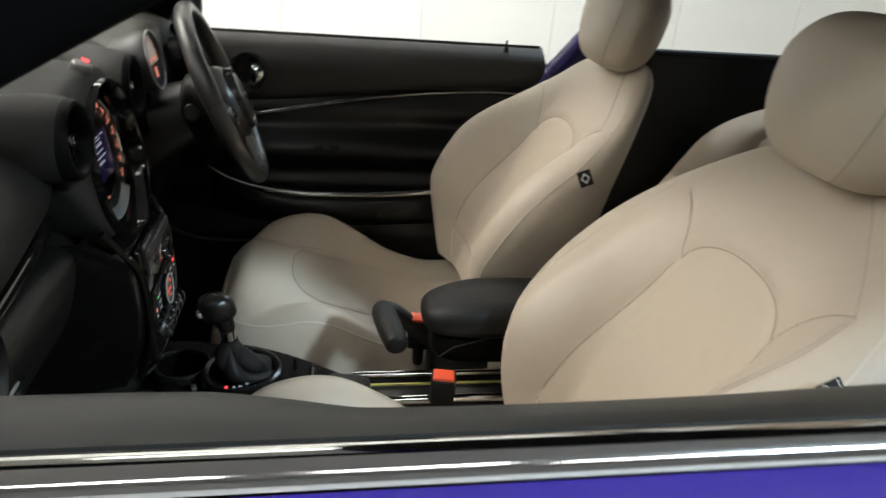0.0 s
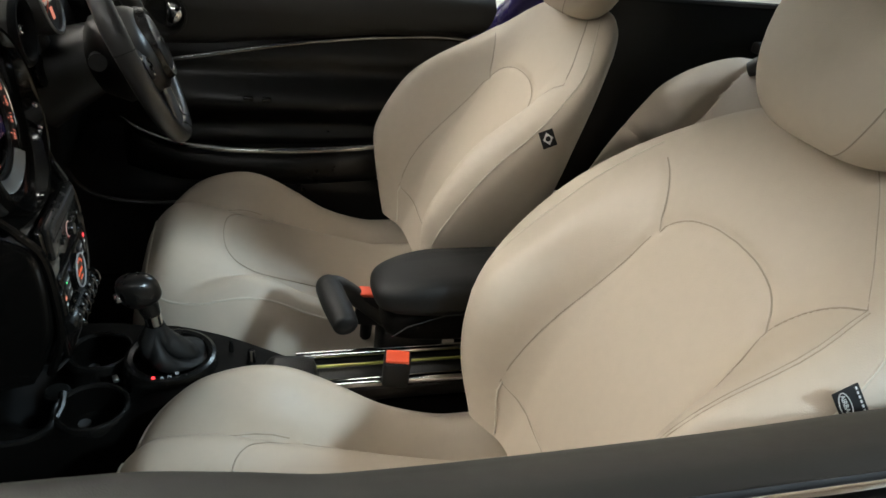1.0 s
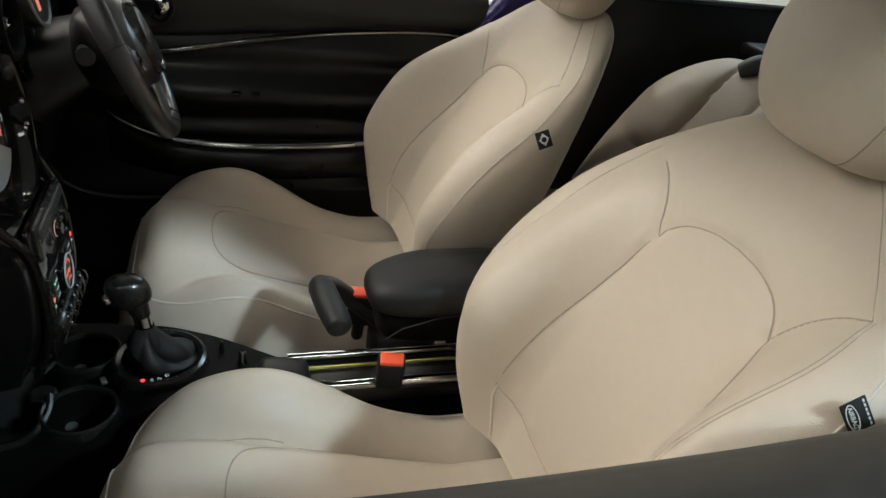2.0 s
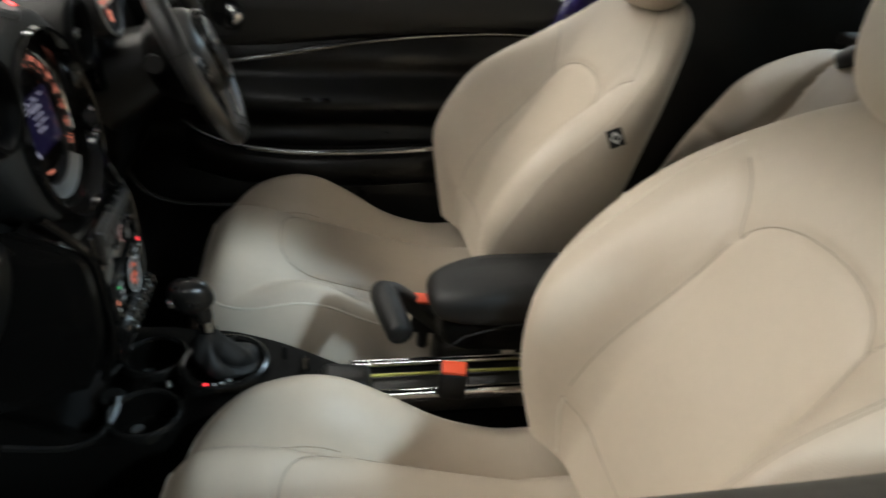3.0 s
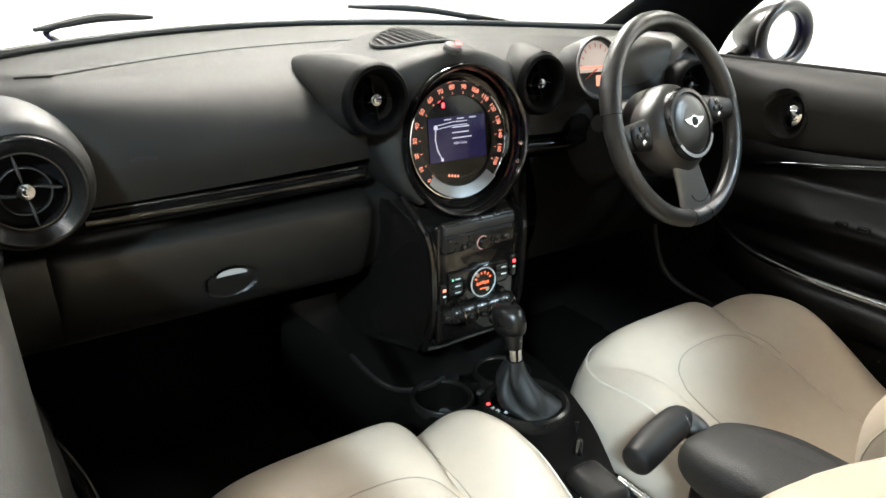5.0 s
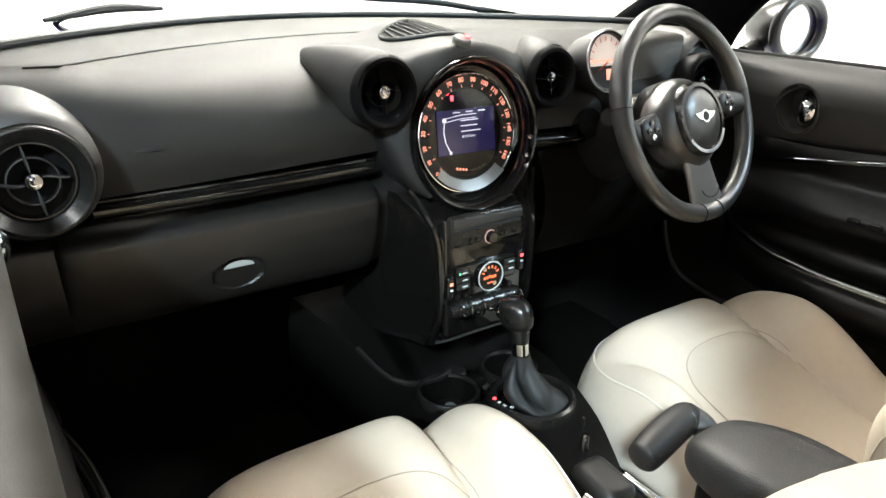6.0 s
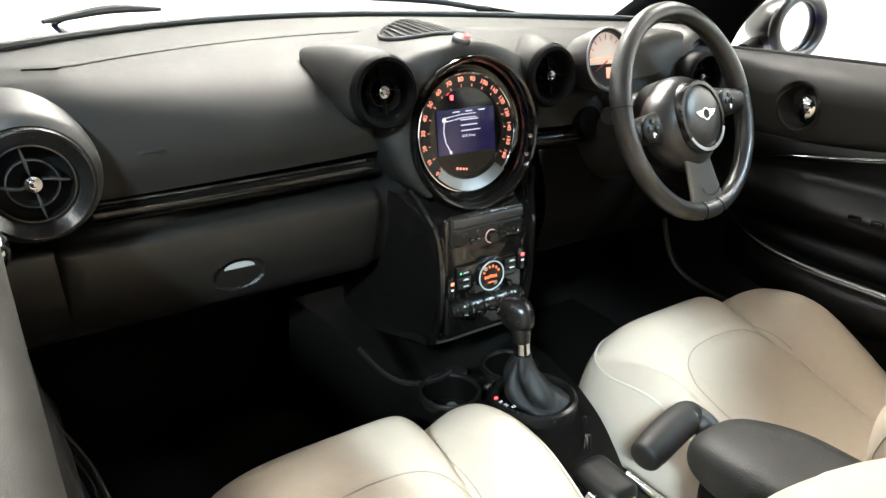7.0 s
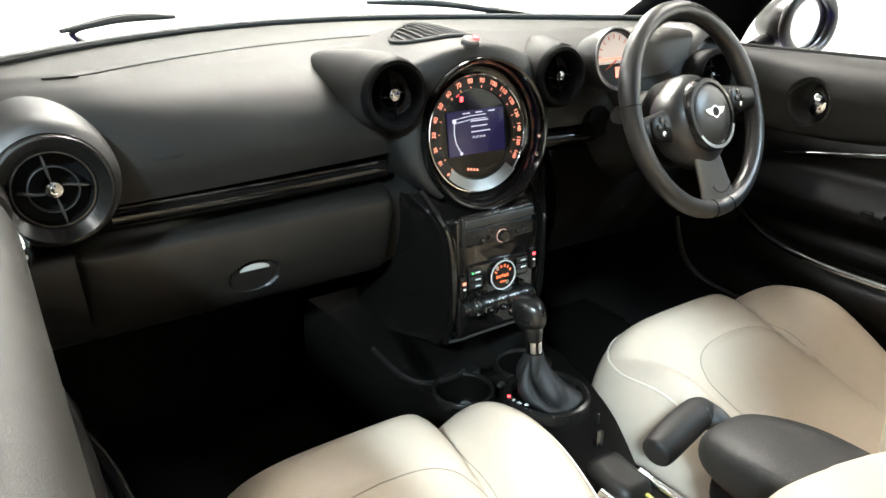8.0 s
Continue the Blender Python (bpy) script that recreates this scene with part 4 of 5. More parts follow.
# ---- central speedometer ----
SPEED = facing((0.028, 0, 0.921), 8)
DIAL = SPEED @ pose(0.001, 0, -0.020) @ Matrix.Scale(0.95, 4)
speedo = part("speedometer", lathe([(0.112, -0.14), (0.118, -0.09), (0.1205, -0.045), (0.121, -0.005), (0.120, 0.010), (0.1175, 0.014), (0.115, 0.013)], SPEED, 72), GLOSS, dash, "large round central speedometer")
part("bezel", lathe([(0.117, 0.0135), (0.114, 0.0125), (0.110, 0.006), (0.107, -0.006), (0.105, -0.018), (0.098, -0.022), (0.090, -0.0225)], SPEED, 72), GLOSS, speedo, "gloss black bezel")
part("chrome_ring", tube([DIAL @ Vector((0.0985 * math.cos(a), 0.0985 * math.sin(a), 0.002)) for a in np.linspace(0, 2 * math.pi, 72, endpoint=False).tolist()], 0.0016, 6, closed=True), CHROME, speedo, "thin chrome ring")
part("dial_ring", lathe([(0.098, 0.0005), (0.088, 0.001), (0.076, 0.0), (0.0745, -0.004)], DIAL, 72), PLASTIC_DARK, speedo, "dark scale ring")
part("inner_face", disc(0.0745, DIAL @ pose(0, 0, -0.004), 64), GLOSS, speedo)
digits, ticks = [], []
for k in range(17):
    a = radians(222 - 252 * k / 16)
    m = DIAL @ pose(0.0885 * math.cos(a), 0.0885 * math.sin(a), 0.0014, 0, 0, math.degrees(a) - 90)
    digits.append(text_mesh(str(10 * k), 0.0108 if k > 2 else 0.0094, m, 0.0002))
    ticks.append(rbox(0.0010, 0.004, 0.0004, 0, DIAL @ pose(0.0785 * math.cos(a), 0.0785 * math.sin(a), 0.001, 0, 0, math.degrees(a) - 90)))
part("scale_marking", joined(digits), AMBER, speedo, "lit amber scale figures")
part("scale_ticks", joined(ticks), AMBER, speedo)
part("ring_insert", grid(lambda u, v: DIAL @ Vector(((0.0775 + 0.0185 * v) * math.cos(radians(222 + 92 * u)), (0.0775 + 0.0185 * v) * math.sin(radians(222 + 92 * u)), 0.0022 + 0.008 * v)), 30, 3), INSERT_SILVER, speedo, "satin silver lower insert")
part("screen", rbox(0.118, 0.074, 0.002, 0.001, DIAL @ pose(0.0, 0.004, -0.0025)), SCREEN, speedo, "dark blue display")
rows = [rbox(0.1, 0.0042, 0.0004, 0, DIAL @ pose(0.004, 0.0365, -0.0011))]
part("screen_title", joined([rbox(0.014, 0.0016, 0.0004, 0, DIAL @ pose(-0.02 + 0.026 * k, 0.0362, -0.001)) for k in range(3)]), PALE_LIT, speedo)
for b in rows:
    b.free()
part("screen_list", joined([rbox(w, 0.0018, 0.0004, 0, DIAL @ pose(-0.012 + w / 2, y, -0.001)) for w, y in ((0.036, 0.0225), (0.034, 0.0135), (0.040, 0.0045))]), PALE_LIT, speedo)
part("screen_words", text_mesh("AUX front", 0.0062, DIAL @ pose(0.003, -0.0045, -0.0011), 0.0002), PALE_LIT, speedo)
part("screen_cursor", joined([tube([DIAL @ Vector(p) for p in ((-0.043, 0.028, -0.001), (-0.01, 0.0315, -0.001), (0.02, 0.0315, -0.001))], 0.0006, 5), tube([DIAL @ Vector(p) for p in ((-0.043, 0.022, -0.001), (-0.01, 0.0255, -0.001), (0.02, 0.0255, -0.001))], 0.0006, 5),
                              tube([DIAL @ Vector(p) for p in ((-0.045, 0.022, -0.001), (-0.047, 0.005, -0.001), (-0.044, -0.012, -0.001), (-0.036, -0.027, -0.001))], 0.0009, 5), disc(0.0042, DIAL @ pose(-0.045, 0.025, -0.0008), 16), disc(0.0028, DIAL @ pose(-0.035, -0.029, -0.0008), 14)]), PALE_LIT, speedo)
part("warning_lamp", rbox(0.0055, 0.008, 0.0008, 0.0003, DIAL @ pose(-0.026, 0.060, -0.003)), RED_LIT, speedo, "lit red warning lamp")
part("needle", extruded([(-0.003, 0), (0.003, 0), (0, 0.016)], DIAL @ pose(-0.034, 0.066, -0.003, 0, 0, 30), 0.001), RED_LIT, speedo, "red needle")
part("fuel_lamps", joined([rbox(0.0032, 0.0038, 0.0005, 0, DIAL @ pose(-0.022 + 0.0062 * k, -0.0575 - 0.0012 * k, -0.0033)) for k in range(4)]), AMBER, speedo, "lit fuel level lamps")
part("fuel_scale", joined([rbox(0.003, 0.0034, 0.0004, 0, DIAL @ pose(0.005 + 0.0062 * k, -0.0625 + 0.0009 * k * k * 0.25, -0.0033)) for k in range(6)]), PLASTIC, speedo)
for a in (-8, -24):
    part("bezel_button", lathe([(0.004, 0.0), (0.004, 0.003), (0.002, 0.005), (0.0, 0.005)], SPEED @ pose(0.109 * math.cos(radians(a)), 0.109 * math.sin(radians(a)), 0.006), 12), CHROME, speedo)


# ---- centre stack ----
def stack(u, v):
    """Sides and front of the stack: u round from the left flank over the front to the right flank, v downwards."""
    z = 0.835 - 0.265 * v
    w = curve(z, [(0.57, 0.094), (0.65, 0.096), (0.76, 0.100), (0.80, 0.106), (0.835, 0.125)])
    xf = curve(z, [(0.57, 0.030), (0.60, 0.046), (0.66, 0.066), (0.75, 0.070), (0.785, 0.062), (0.805, 0.040), (0.835, 0.0)])
    back = w + 0.05
    pts = [(-0.16, -back), (-0.06, -w - 0.035), (xf - 0.03, -w - 0.006), (xf - 0.006, -w + 0.002), (xf, -w + 0.014), (xf + 0.004, 0), (xf, w - 0.014), (xf - 0.006, w - 0.002), (xf - 0.03, w + 0.006), (-0.06, w + 0.035), (-0.16, back)]
    t = [(k, p) for k, p in enumerate(pts)]
    return Vector((curve(10 * u, [(k, p[0]) for k, p in t]), curve(10 * u, [(k, p[1]) for k, p in t]), z))


stackp = part("centre_fascia", grid(stack, 60, 30), GLOSS, dash, "gloss black centre stack with controls")
PANEL = facing((0.0725, -0.004, 0.70), 3)
part("panel", rbox(0.160, 0.205, 0.012, 0.008, PANEL @ pose(0, 0.004, -0.003)), GLOSS, stackp, "gloss black control panel")
for s in (-1, 1):
    part("side_trim", tube(spline([(0.030, s * 0.122, 0.850), (0.050, s * 0.106, 0.815), (0.070, s * 0.095, 0.775), (0.076, s * 0.091, 0.70), (0.072, s * 0.090, 0.64), (0.052, s * 0.090, 0.585)], 30), 0.006, 8), GLOSS, stackp, "gloss black side trim")
radio = part("radio", rbox(0.146, 0.052, 0.010, 0.0048, PANEL @ pose(0, 0.083, 0.005)), CONSOLE_RIM, stackp, "black radio panel with disc slot")
part("disc_slot", rbox(0.132, 0.0055, 0.002, 0.0008, PANEL @ pose(0, 0.0845, 0.0098)), RUBBER, radio)
part("radio_brow", rbox(0.138, 0.016, 0.007, 0.0033, PANEL @ pose(0, 0.0965, 0.0105)), PLASTIC, radio)
part("slot_marking", rbox(0.028, 0.0025, 0.0006, 0, PANEL @ pose(0.048, 0.0935, 0.0133)), WHITE_MARK, radio)
kn = part("volume_knob", lathe([(0.0095, 0.0), (0.0095, 0.009), (0.008, 0.011), (0.0, 0.011)], PANEL @ pose(0.004, 0.066, 0.009), 24), GLOSS, radio, "round volume knob")
part("knob_ring", tube([PANEL @ Vector((0.004 + 0.0108 * math.cos(a), 0.066 + 0.0108 * math.sin(a), 0.0122)) for a in np.linspace(0.9, 4.9, 20).tolist()], 0.0006, 5), ROSE_LIT, kn, "thin lit ring")
for x in (-0.034, -0.022, 0.026, 0.036, 0.054):
    part("button", lathe([(0.0042, 0.0), (0.0042, 0.004), (0.003, 0.0055), (0.0, 0.0055)], PANEL @ pose(x, 0.066 + 0.0008 * (x > 0), 0.009), 14), GLOSS, radio)
clim = part("climate_panel", rbox(0.122, 0.040, 0.010, 0.005, PANEL @ pose(0, 0.006, 0.004)), GLOSS, stackp, "climate controls")
dial = part("climate_dial", lathe([(0.0250, 0.0), (0.0253, 0.008), (0.0246, 0.0112), (0.0236, 0.0105)], PANEL @ pose(0.002, 0.0, 0.006), 36), GLOSS, clim, "silver ringed climate dial")
# pale colour replaces the bright reflection of a chrome ring
part("dial_ring", tube([PANEL @ Vector((0.002 + 0.0244 * math.cos(a), 0.0244 * math.sin(a), 0.0172)) for a in np.linspace(0, 2 * math.pi, 48, endpoint=False).tolist()], 0.0012, 8, closed=True), PALE_SHEEN, dial, "thin ring, its chrome reflection painted pale")
part("dial_face", disc(0.0238, PANEL @ pose(0.002, 0.0, 0.0155), 32), GLOSS, dial)
part("dial_marks", joined([rbox(0.0024, 0.0042, 0.0006, 0, PANEL @ pose(0.002 + 0.0165 * math.cos(a), -0.001 + 0.0165 * math.sin(a), 0.0162, 0, 0, math.degrees(a) - 90)) for a in np.linspace(0.5, 2.64, 6).tolist()] + [rbox(0.0034, 0.0048, 0.0006, 0, PANEL @ pose(0.001 + 0.0052 * k, -0.002 + 0.0012 * (k == 0), 0.0162)) for k in (-2, -1, 0, 1, 2)] + [rbox(0.012, 0.0022, 0.0006, 0, PANEL @ pose(0.002, -0.0115, 0.0162))]), ORANGE_LIT, dial, "lit orange display marks")
# two chrome spots added as highlights on the dial face
for x, y in ((-0.010, 0.014), (0.0105, -0.014)):
    part("dial_glint", disc(0.0038, PANEL @ pose(x, y, 0.0167), 12), CHROME, dial)
for x, y in ((-0.047, 0.014), (-0.047, 0.002), (-0.047, -0.009), (0.047, 0.014), (0.047, 0.002)):
    part("key", rbox(0.024, 0.0095, 0.005, 0.0015, PANEL @ pose(x, y, 0.0085)), PLASTIC_DARK, clim)
    part("key_mark", rbox(0.010, 0.0018, 0.0005, 0, PANEL @ pose(x + 0.002, y, 0.0113)), WHITE_MARK, clim)
part("green_lamp", rbox(0.002, 0.002, 0.001, 0, PANEL @ pose(-0.055, 0.014, 0.0115)), material("lit_green_lamp", (0.05, 0.4, 0.1), emit=(0.1, 1.0, 0.3), emit_strength=2.0), clim)
for s in (-1, 1):
    ear = part("heat_switch", rbox(0.015, 0.040, 0.010, 0.005, PANEL @ pose(0.0715 * s, 0.012 if s > 0 else -0.008, 0.006)), GLOSS, stackp, "gloss seat heater switch")
    part("switch_mark", rbox(0.006, 0.005, 0.0006, 0, PANEL @ pose(0.0715 * s, 0.020 if s > 0 else 0.0, 0.0115)), RED_LIT if s > 0 else AMBER, ear)
    part("switch_print", rbox(0.005, 0.003, 0.0006, 0, PANEL @ pose(0.0715 * s, 0.010 if s > 0 else -0.01, 0.0115)), WHITE_MARK, ear)
for x in (-0.060, -0.040, 0.046):
    part("round_key", lathe([(0.0058, 0.0), (0.0058, 0.005), (0.004, 0.0065), (0.0, 0.0065)], PANEL @ pose(x, -0.026, 0.006), 14), GLOSS, stackp)
bar = part("toggle_bar", tube([PANEL @ Vector((-0.072 + 0.0144 * k, -0.0490, 0.004)) for k in range(11)], lambda t: 0.0160 if 0.05 < t < 0.95 else 0.0105, 20), CONSOLE_RIM, stackp, "smooth black toggle switch bar")
for k in range(5):
    x = -0.052 + 0.026 * k
    part("toggle", tube([PANEL @ Vector((x, -0.0520, 0.013)), PANEL @ Vector((x, -0.0555, 0.0205)), PANEL @ Vector((x, -0.0575, 0.0232))], lambda t: 0.0058 - 0.0030 * max(0.0, t - 0.5), 12), GLOSS, bar, "toggle switch")
    # pale domes paint the row of glints along the bar
    part("toggle_glint", lathe([(0.0026, 0.0), (0.0020, 0.0010), (0.0, 0.0014)], PANEL @ pose(x, -0.0415, 0.0168, -22, 0, 0), 12), PALE_SHEEN, bar, "pale domed spot painted in for a glint")
    part("toggle_guard", tube([PANEL @ Vector((x + 0.013, -0.0495 + 0.0185 * math.cos(a), 0.005 + 0.0185 * math.sin(a))) for a in np.linspace(0.6, 2.6, 12).tolist()], 0.0014, 8), DARK_CHROME, bar, "dark chrome toggle guard")
part("lower_lip", grid(lambda u, v: Vector((0.050 + 0.020 * math.sin(math.pi * u) ** 0.4 - 0.03 * v, -0.090 + 0.180 * u, 0.600 - 0.024 * v + 0.008 * math.sin(math.pi * v))), 24, 8), PLASTIC, stackp, "lower tray lip")
part("lip_edge", tube(spline([(0.052, -0.090, 0.585), (0.068, -0.07, 0.592), (0.074, -0.03, 0.597), (0.074, 0.03, 0.597), (0.068, 0.07, 0.592), (0.052, 0.090, 0.585)], 24), 0.0026, 8), MIRROR_CASE, stackp, "raised tray edge")
part("tray_wall", grid(lambda u, v: Vector((0.02 - 0.06 * v, -0.085 + 0.17 * u, 0.60 + 0.035 * math.sin(math.pi * u) * v)), 10, 4), RUBBER, stackp)
part("knee_bolster", grid(lambda u, v: Vector((-0.02 + 0.03 * math.sin(math.pi * v), 0.18 + 0.44 * u, 0.86 - 0.2 * v)), 16, 12), CONSOLE, dash, "black knee panel under the steering column")
part("start_slot", lathe([(0.024, -0.04), (0.029, 0.0), (0.027, 0.006), (0.021, 0.005), (0.0, 0.0)], facing((0.006, 0.272, 0.908), 10), 24), GLOSS, dash, "round gloss start button")

# ---- steering column, rev counter and wheel ----
wheel = thing("steering_wheel", "black leather three-spoke steering wheel with silver ringed boss", "steering wheel")
WHEEL = facing((0.144, 0.366, 0.940), 22.5, 4.5)
HUB = WHEEL @ pose(-0.012, -0.014, 0.0)
ring = np.linspace(0, 2 * math.pi, 90, endpoint=False).tolist()


def rim_fn(u, v):
    a, b = 2 * math.pi * u, 2 * math.pi * v
    fat = 1 + 0.10 * (math.exp(-((math.sin((a - 0.35) / 2) / 0.12) ** 2)) + math.exp(-((math.sin((a - math.pi + 0.35) / 2) / 0.12) ** 2)))
    r = 0.172 + 0.0155 * fat * math.cos(b)
    return WHEEL @ Vector((r * math.cos(a), r * math.sin(a), 0.0165 * fat * math.sin(b)))


rim = part("rim", grid(rim_fn, 120, 18, closed_u=True, closed_v=True), WHEEL_LEATHER, wheel, "black leather rim")
part("rim_seam", tube([WHEEL @ Vector((0.1563 * math.cos(a), 0.1563 * math.sin(a), 0.0012)) for a in ring], 0.0007, 5, closed=True), RUBBER, rim)
for a in (8, 172, 262, 278):
    part("rim_joint", tube([WHEEL @ Vector(((0.172 + 0.0168 * math.cos(b)) * math.cos(radians(a)), (0.172 + 0.0168 * math.cos(b)) * math.sin(radians(a)), 0.0178 * math.sin(b))) for b in np.linspace(0, 2 * math.pi, 18, endpoint=False).tolist()], 0.0008, 5, closed=True), RUBBER, rim)


def boss(u, v):
    a = 2 * math.pi * u
    t = v
    R = 0.084 + 0.007 * math.cos(2 * a) + 0.004 * math.cos(a * 4)
    r = R * math.sin(0.5 * math.pi * t)
    z = 0.034 * math.cos(0.5 * math.pi * t) ** 0.6 - 0.022 * t**4
    return HUB @ Vector((r * math.cos(a), r * math.sin(a) - 0.004, z))


part("boss", grid(boss, 60, 20, closed_u=True), WHEEL_LEATHER, wheel, "black padded boss")
part("boss_side", lathe([(0.078, -0.018), (0.076, -0.05), (0.05, -0.08)], HUB, 32), PLASTIC_DARK, wheel)
part("boss_ring", lathe([(0.063, 0.016), (0.0625, 0.029), (0.059, 0.0362), (0.0525, 0.0368), (0.050, 0.033)], HUB, 48), CONSOLE_RIM, wheel, "gloss ring round the boss")
part("boss_ring_insert", grid(lambda u, v: HUB @ Vector(((0.0532 + 0.0058 * v) * math.cos(radians(215 + 120 * u)), (0.0532 + 0.0058 * v) * math.sin(radians(215 + 120 * u)), 0.0372)), 20, 2), SATIN, wheel, "satin silver insert")
part("boss_pad", lathe([(0.051, 0.033), (0.046, 0.037), (0.025, 0.0395), (0.0001, 0.040)], HUB, 40), WHEEL_LEATHER, wheel)
SWITCH_OUT = {-1: 0.130, 1: 0.100}
em = HUB @ pose(0, 0.002, 0.0395) @ Matrix.Scale(1.25, 4)
part("emblem", joined([disc(0.0085, em @ pose(0, 0, 0.0016), 20)] + [extruded([(s * 0.006, 0.006), (s * 0.022, 0.0045), (s * 0.019, 0.0005), (s * 0.014, -0.003), (s * 0.006, -0.005)][:: s], em, 0.0016) for s in (-1, 1)]), CHROME, wheel, "chrome winged emblem")
part("emblem_core", disc(0.0062, em @ pose(0, 0, 0.002), 18), RUBBER, wheel)
for s in (-1, 1):
    def spoke(u, v, s=s):
        x = 0.075 + 0.085 * u
        h = 0.030 - 0.006 * u
        a = 2 * math.pi * v
        return WHEEL @ Vector((s * x, 0.004 - (0.022 if s < 0 else 0.0) + h * math.sin(a) * (1 - 0.15 * u), 0.002 + 0.012 * math.cos(a)))
    sp = part("spoke", grid(spoke, 8, 24, closed_v=True), PLASTIC_DARK, wheel, "black spoke with switches")
    part("switch_pod", lathe([(0.021, 0.0), (0.021, 0.006), (0.017, 0.009), (0.0, 0.010)], WHEEL @ pose(s * SWITCH_OUT[s], 0.004 if s > 0 else -0.018, 0.010), 28), PLASTIC_DARK, sp)
    for dx, dy in ((0, 0.011), (0, -0.011), (0.009, 0), (-0.009, 0)):
        part("switch_key", lathe([(0.0048, 0.0), (0.0045, 0.003), (0.0, 0.0035)], WHEEL @ pose(s * SWITCH_OUT[s] + dx, (0.004 if s > 0 else -0.018) + dy, 0.0185), 12), CHROME if dy < 0 else GLOSS, sp)


def low_spoke(u, v):
    y = -0.062 - 0.104 * u
    w = 0.036 + 0.014 * u * u
    a = 2 * math.pi * v
    return WHEEL @ Vector((w * math.copysign(abs(math.cos(a)) ** 0.6, math.cos(a)) - 0.020 + 0.030 * u, y, 0.010 - 0.012 * u + 0.008 * math.sin(a)))


part("lower_spoke", grid(low_spoke, 12, 24, closed_v=True), SPOKE, wheel, "dark satin lower spoke")
part("lower_spoke_line", tube([WHEEL @ Vector((0.006 + 0.026 * math.cos(a), -0.130 + 0.018 * math.sin(a), 0.0125)) for a in np.linspace(3.3, 6.1, 16).tolist()], 0.001, 5), RUBBER, wheel)

column = thing("steering_column", "black steering column shroud with stalks", "steering column")
part("shroud", grid(lambda u, v: WHEEL @ Vector(((0.052 + 0.03 * v) * math.cos(2 * math.pi * u), (0.05 + 0.035 * v) * math.sin(2 * math.pi * u) - 0.01 * v, -0.04 - 0.17 * v)), 28, 8, closed_u=True), PLASTIC_DARK, column)
for s, dz in ((-1, 0.01), (1, 0.01)):
    st = part("stalk", tube(spline([WHEEL @ Vector((s * 0.05, dz, -0.06)), WHEEL @ Vector((s * 0.10, dz + 0.005, -0.055)), WHEEL @ Vector((s * 0.15, dz + 0.01, -0.045))], 10), lambda t: 0.008 + 0.006 * t, 12), PLASTIC_DARK, column, "black control stalk")


def binnacle(u, v):
    """Padded shroud behind the wheel."""
    t = -1 + 2 * u
    y = 0.475 + 0.165 * t
    e = max(0.0, 1 - abs(t) ** 2.6) ** 0.55
    prof = [(0.0, -0.20, 1.036), (0.3, -0.12, 1.052), (0.6, -0.04, 1.056), (0.85, 0.0, 1.04), (1.0, 0.012, 0.98)]
    return Vector((curve(v, [(k, a) for k, a, b in prof]), y, 0.96 + (curve(v, [(k, b) for k, a, b in prof]) - 0.96) * e))


part("column_pad", grid(binnacle, 36, 20), COLUMN_PAD, dash, "dark grey pad behind the wheel")
tach = thing("rev_counter", "round rev counter with pale dial on the column", "rev counter")
TACH = facing((0.030, 0.274, 1.018), 12)
part("case", lathe([(0.0, -0.075), (0.03, -0.07), (0.046, -0.05), (0.053, -0.01), (0.053, 0.006), (0.050, 0.012), (0.0465, 0.010), (0.0455, 0.004)], TACH, 48), PLASTIC, tach, "dark grey round case")
part("chrome_ring", tube([TACH @ Vector((0.0515 * math.cos(a), 0.0515 * math.sin(a), 0.0095)) for a in ring], 0.0022, 6, closed=True), SATIN, tach, "bright bezel ring")
part("dial", disc(0.0455, TACH @ pose(0, 0, 0.0035), 40), DIAL_FACE, tach, "pale dial")
part("lower_dial", extruded([(0.043 * math.cos(a), 0.043 * math.sin(a)) for a in np.linspace(math.pi * 1.03, math.pi * 1.97, 20).tolist()], TACH @ pose(0, -0.003, 0.0038), 0.0006), RUBBER, tach, "dark lower display")
part("dial_bar", rbox(0.075, 0.004, 0.0006, 0, TACH @ pose(0, 0.001, 0.0048)), AMBER, tach)
part("dial_ticks", joined([rbox(0.0014, 0.008, 0.0006, 0, TACH @ pose(0.038 * math.cos(a), 0.038 * math.sin(a), 0.0044, 0, 0, math.degrees(a) - 90)) for a in np.linspace(0.15, 3.0, 9).tolist()]), RED, tach, "red ticks")
part("dial_lamp", rbox(0.014, 0.018, 0.0006, 0, TACH @ pose(0.004, -0.022, 0.0048)), AMBER, tach)
part("needle", extruded([(-0.0015, 0), (0.0015, 0), (0, 0.034)], TACH @ pose(0, -0.002, 0.0056, 0, 0, 118), 0.0008), RED, tach, "red needle")
part("bracket", tube([(0.0, 0.30, 0.97), (0.0, 0.32, 0.94), (0.0, 0.345, 0.92)], 0.02, 10), PLASTIC_DARK, tach)

# ---- centre console ----
console = thing("centre_console", "black plastic centre console with cup holders and rails", "console")
CUPS = [((0.094, -0.083), 0.049), ((0.086, 0.052), 0.047)]
RINGC, RINGR = (0.198, 0.008), 0.066


def console_half(x):
    return curve(x, [(-0.20, 0.24), (-0.10, 0.20), (-0.03, 0.172), (0.03, 0.150), (0.10, 0.142), (0.16, 0.118), (0.24, 0.090), (0.32, 0.066), (0.38, 0.044), (0.415, 0.024), (0.43, 0.010)])


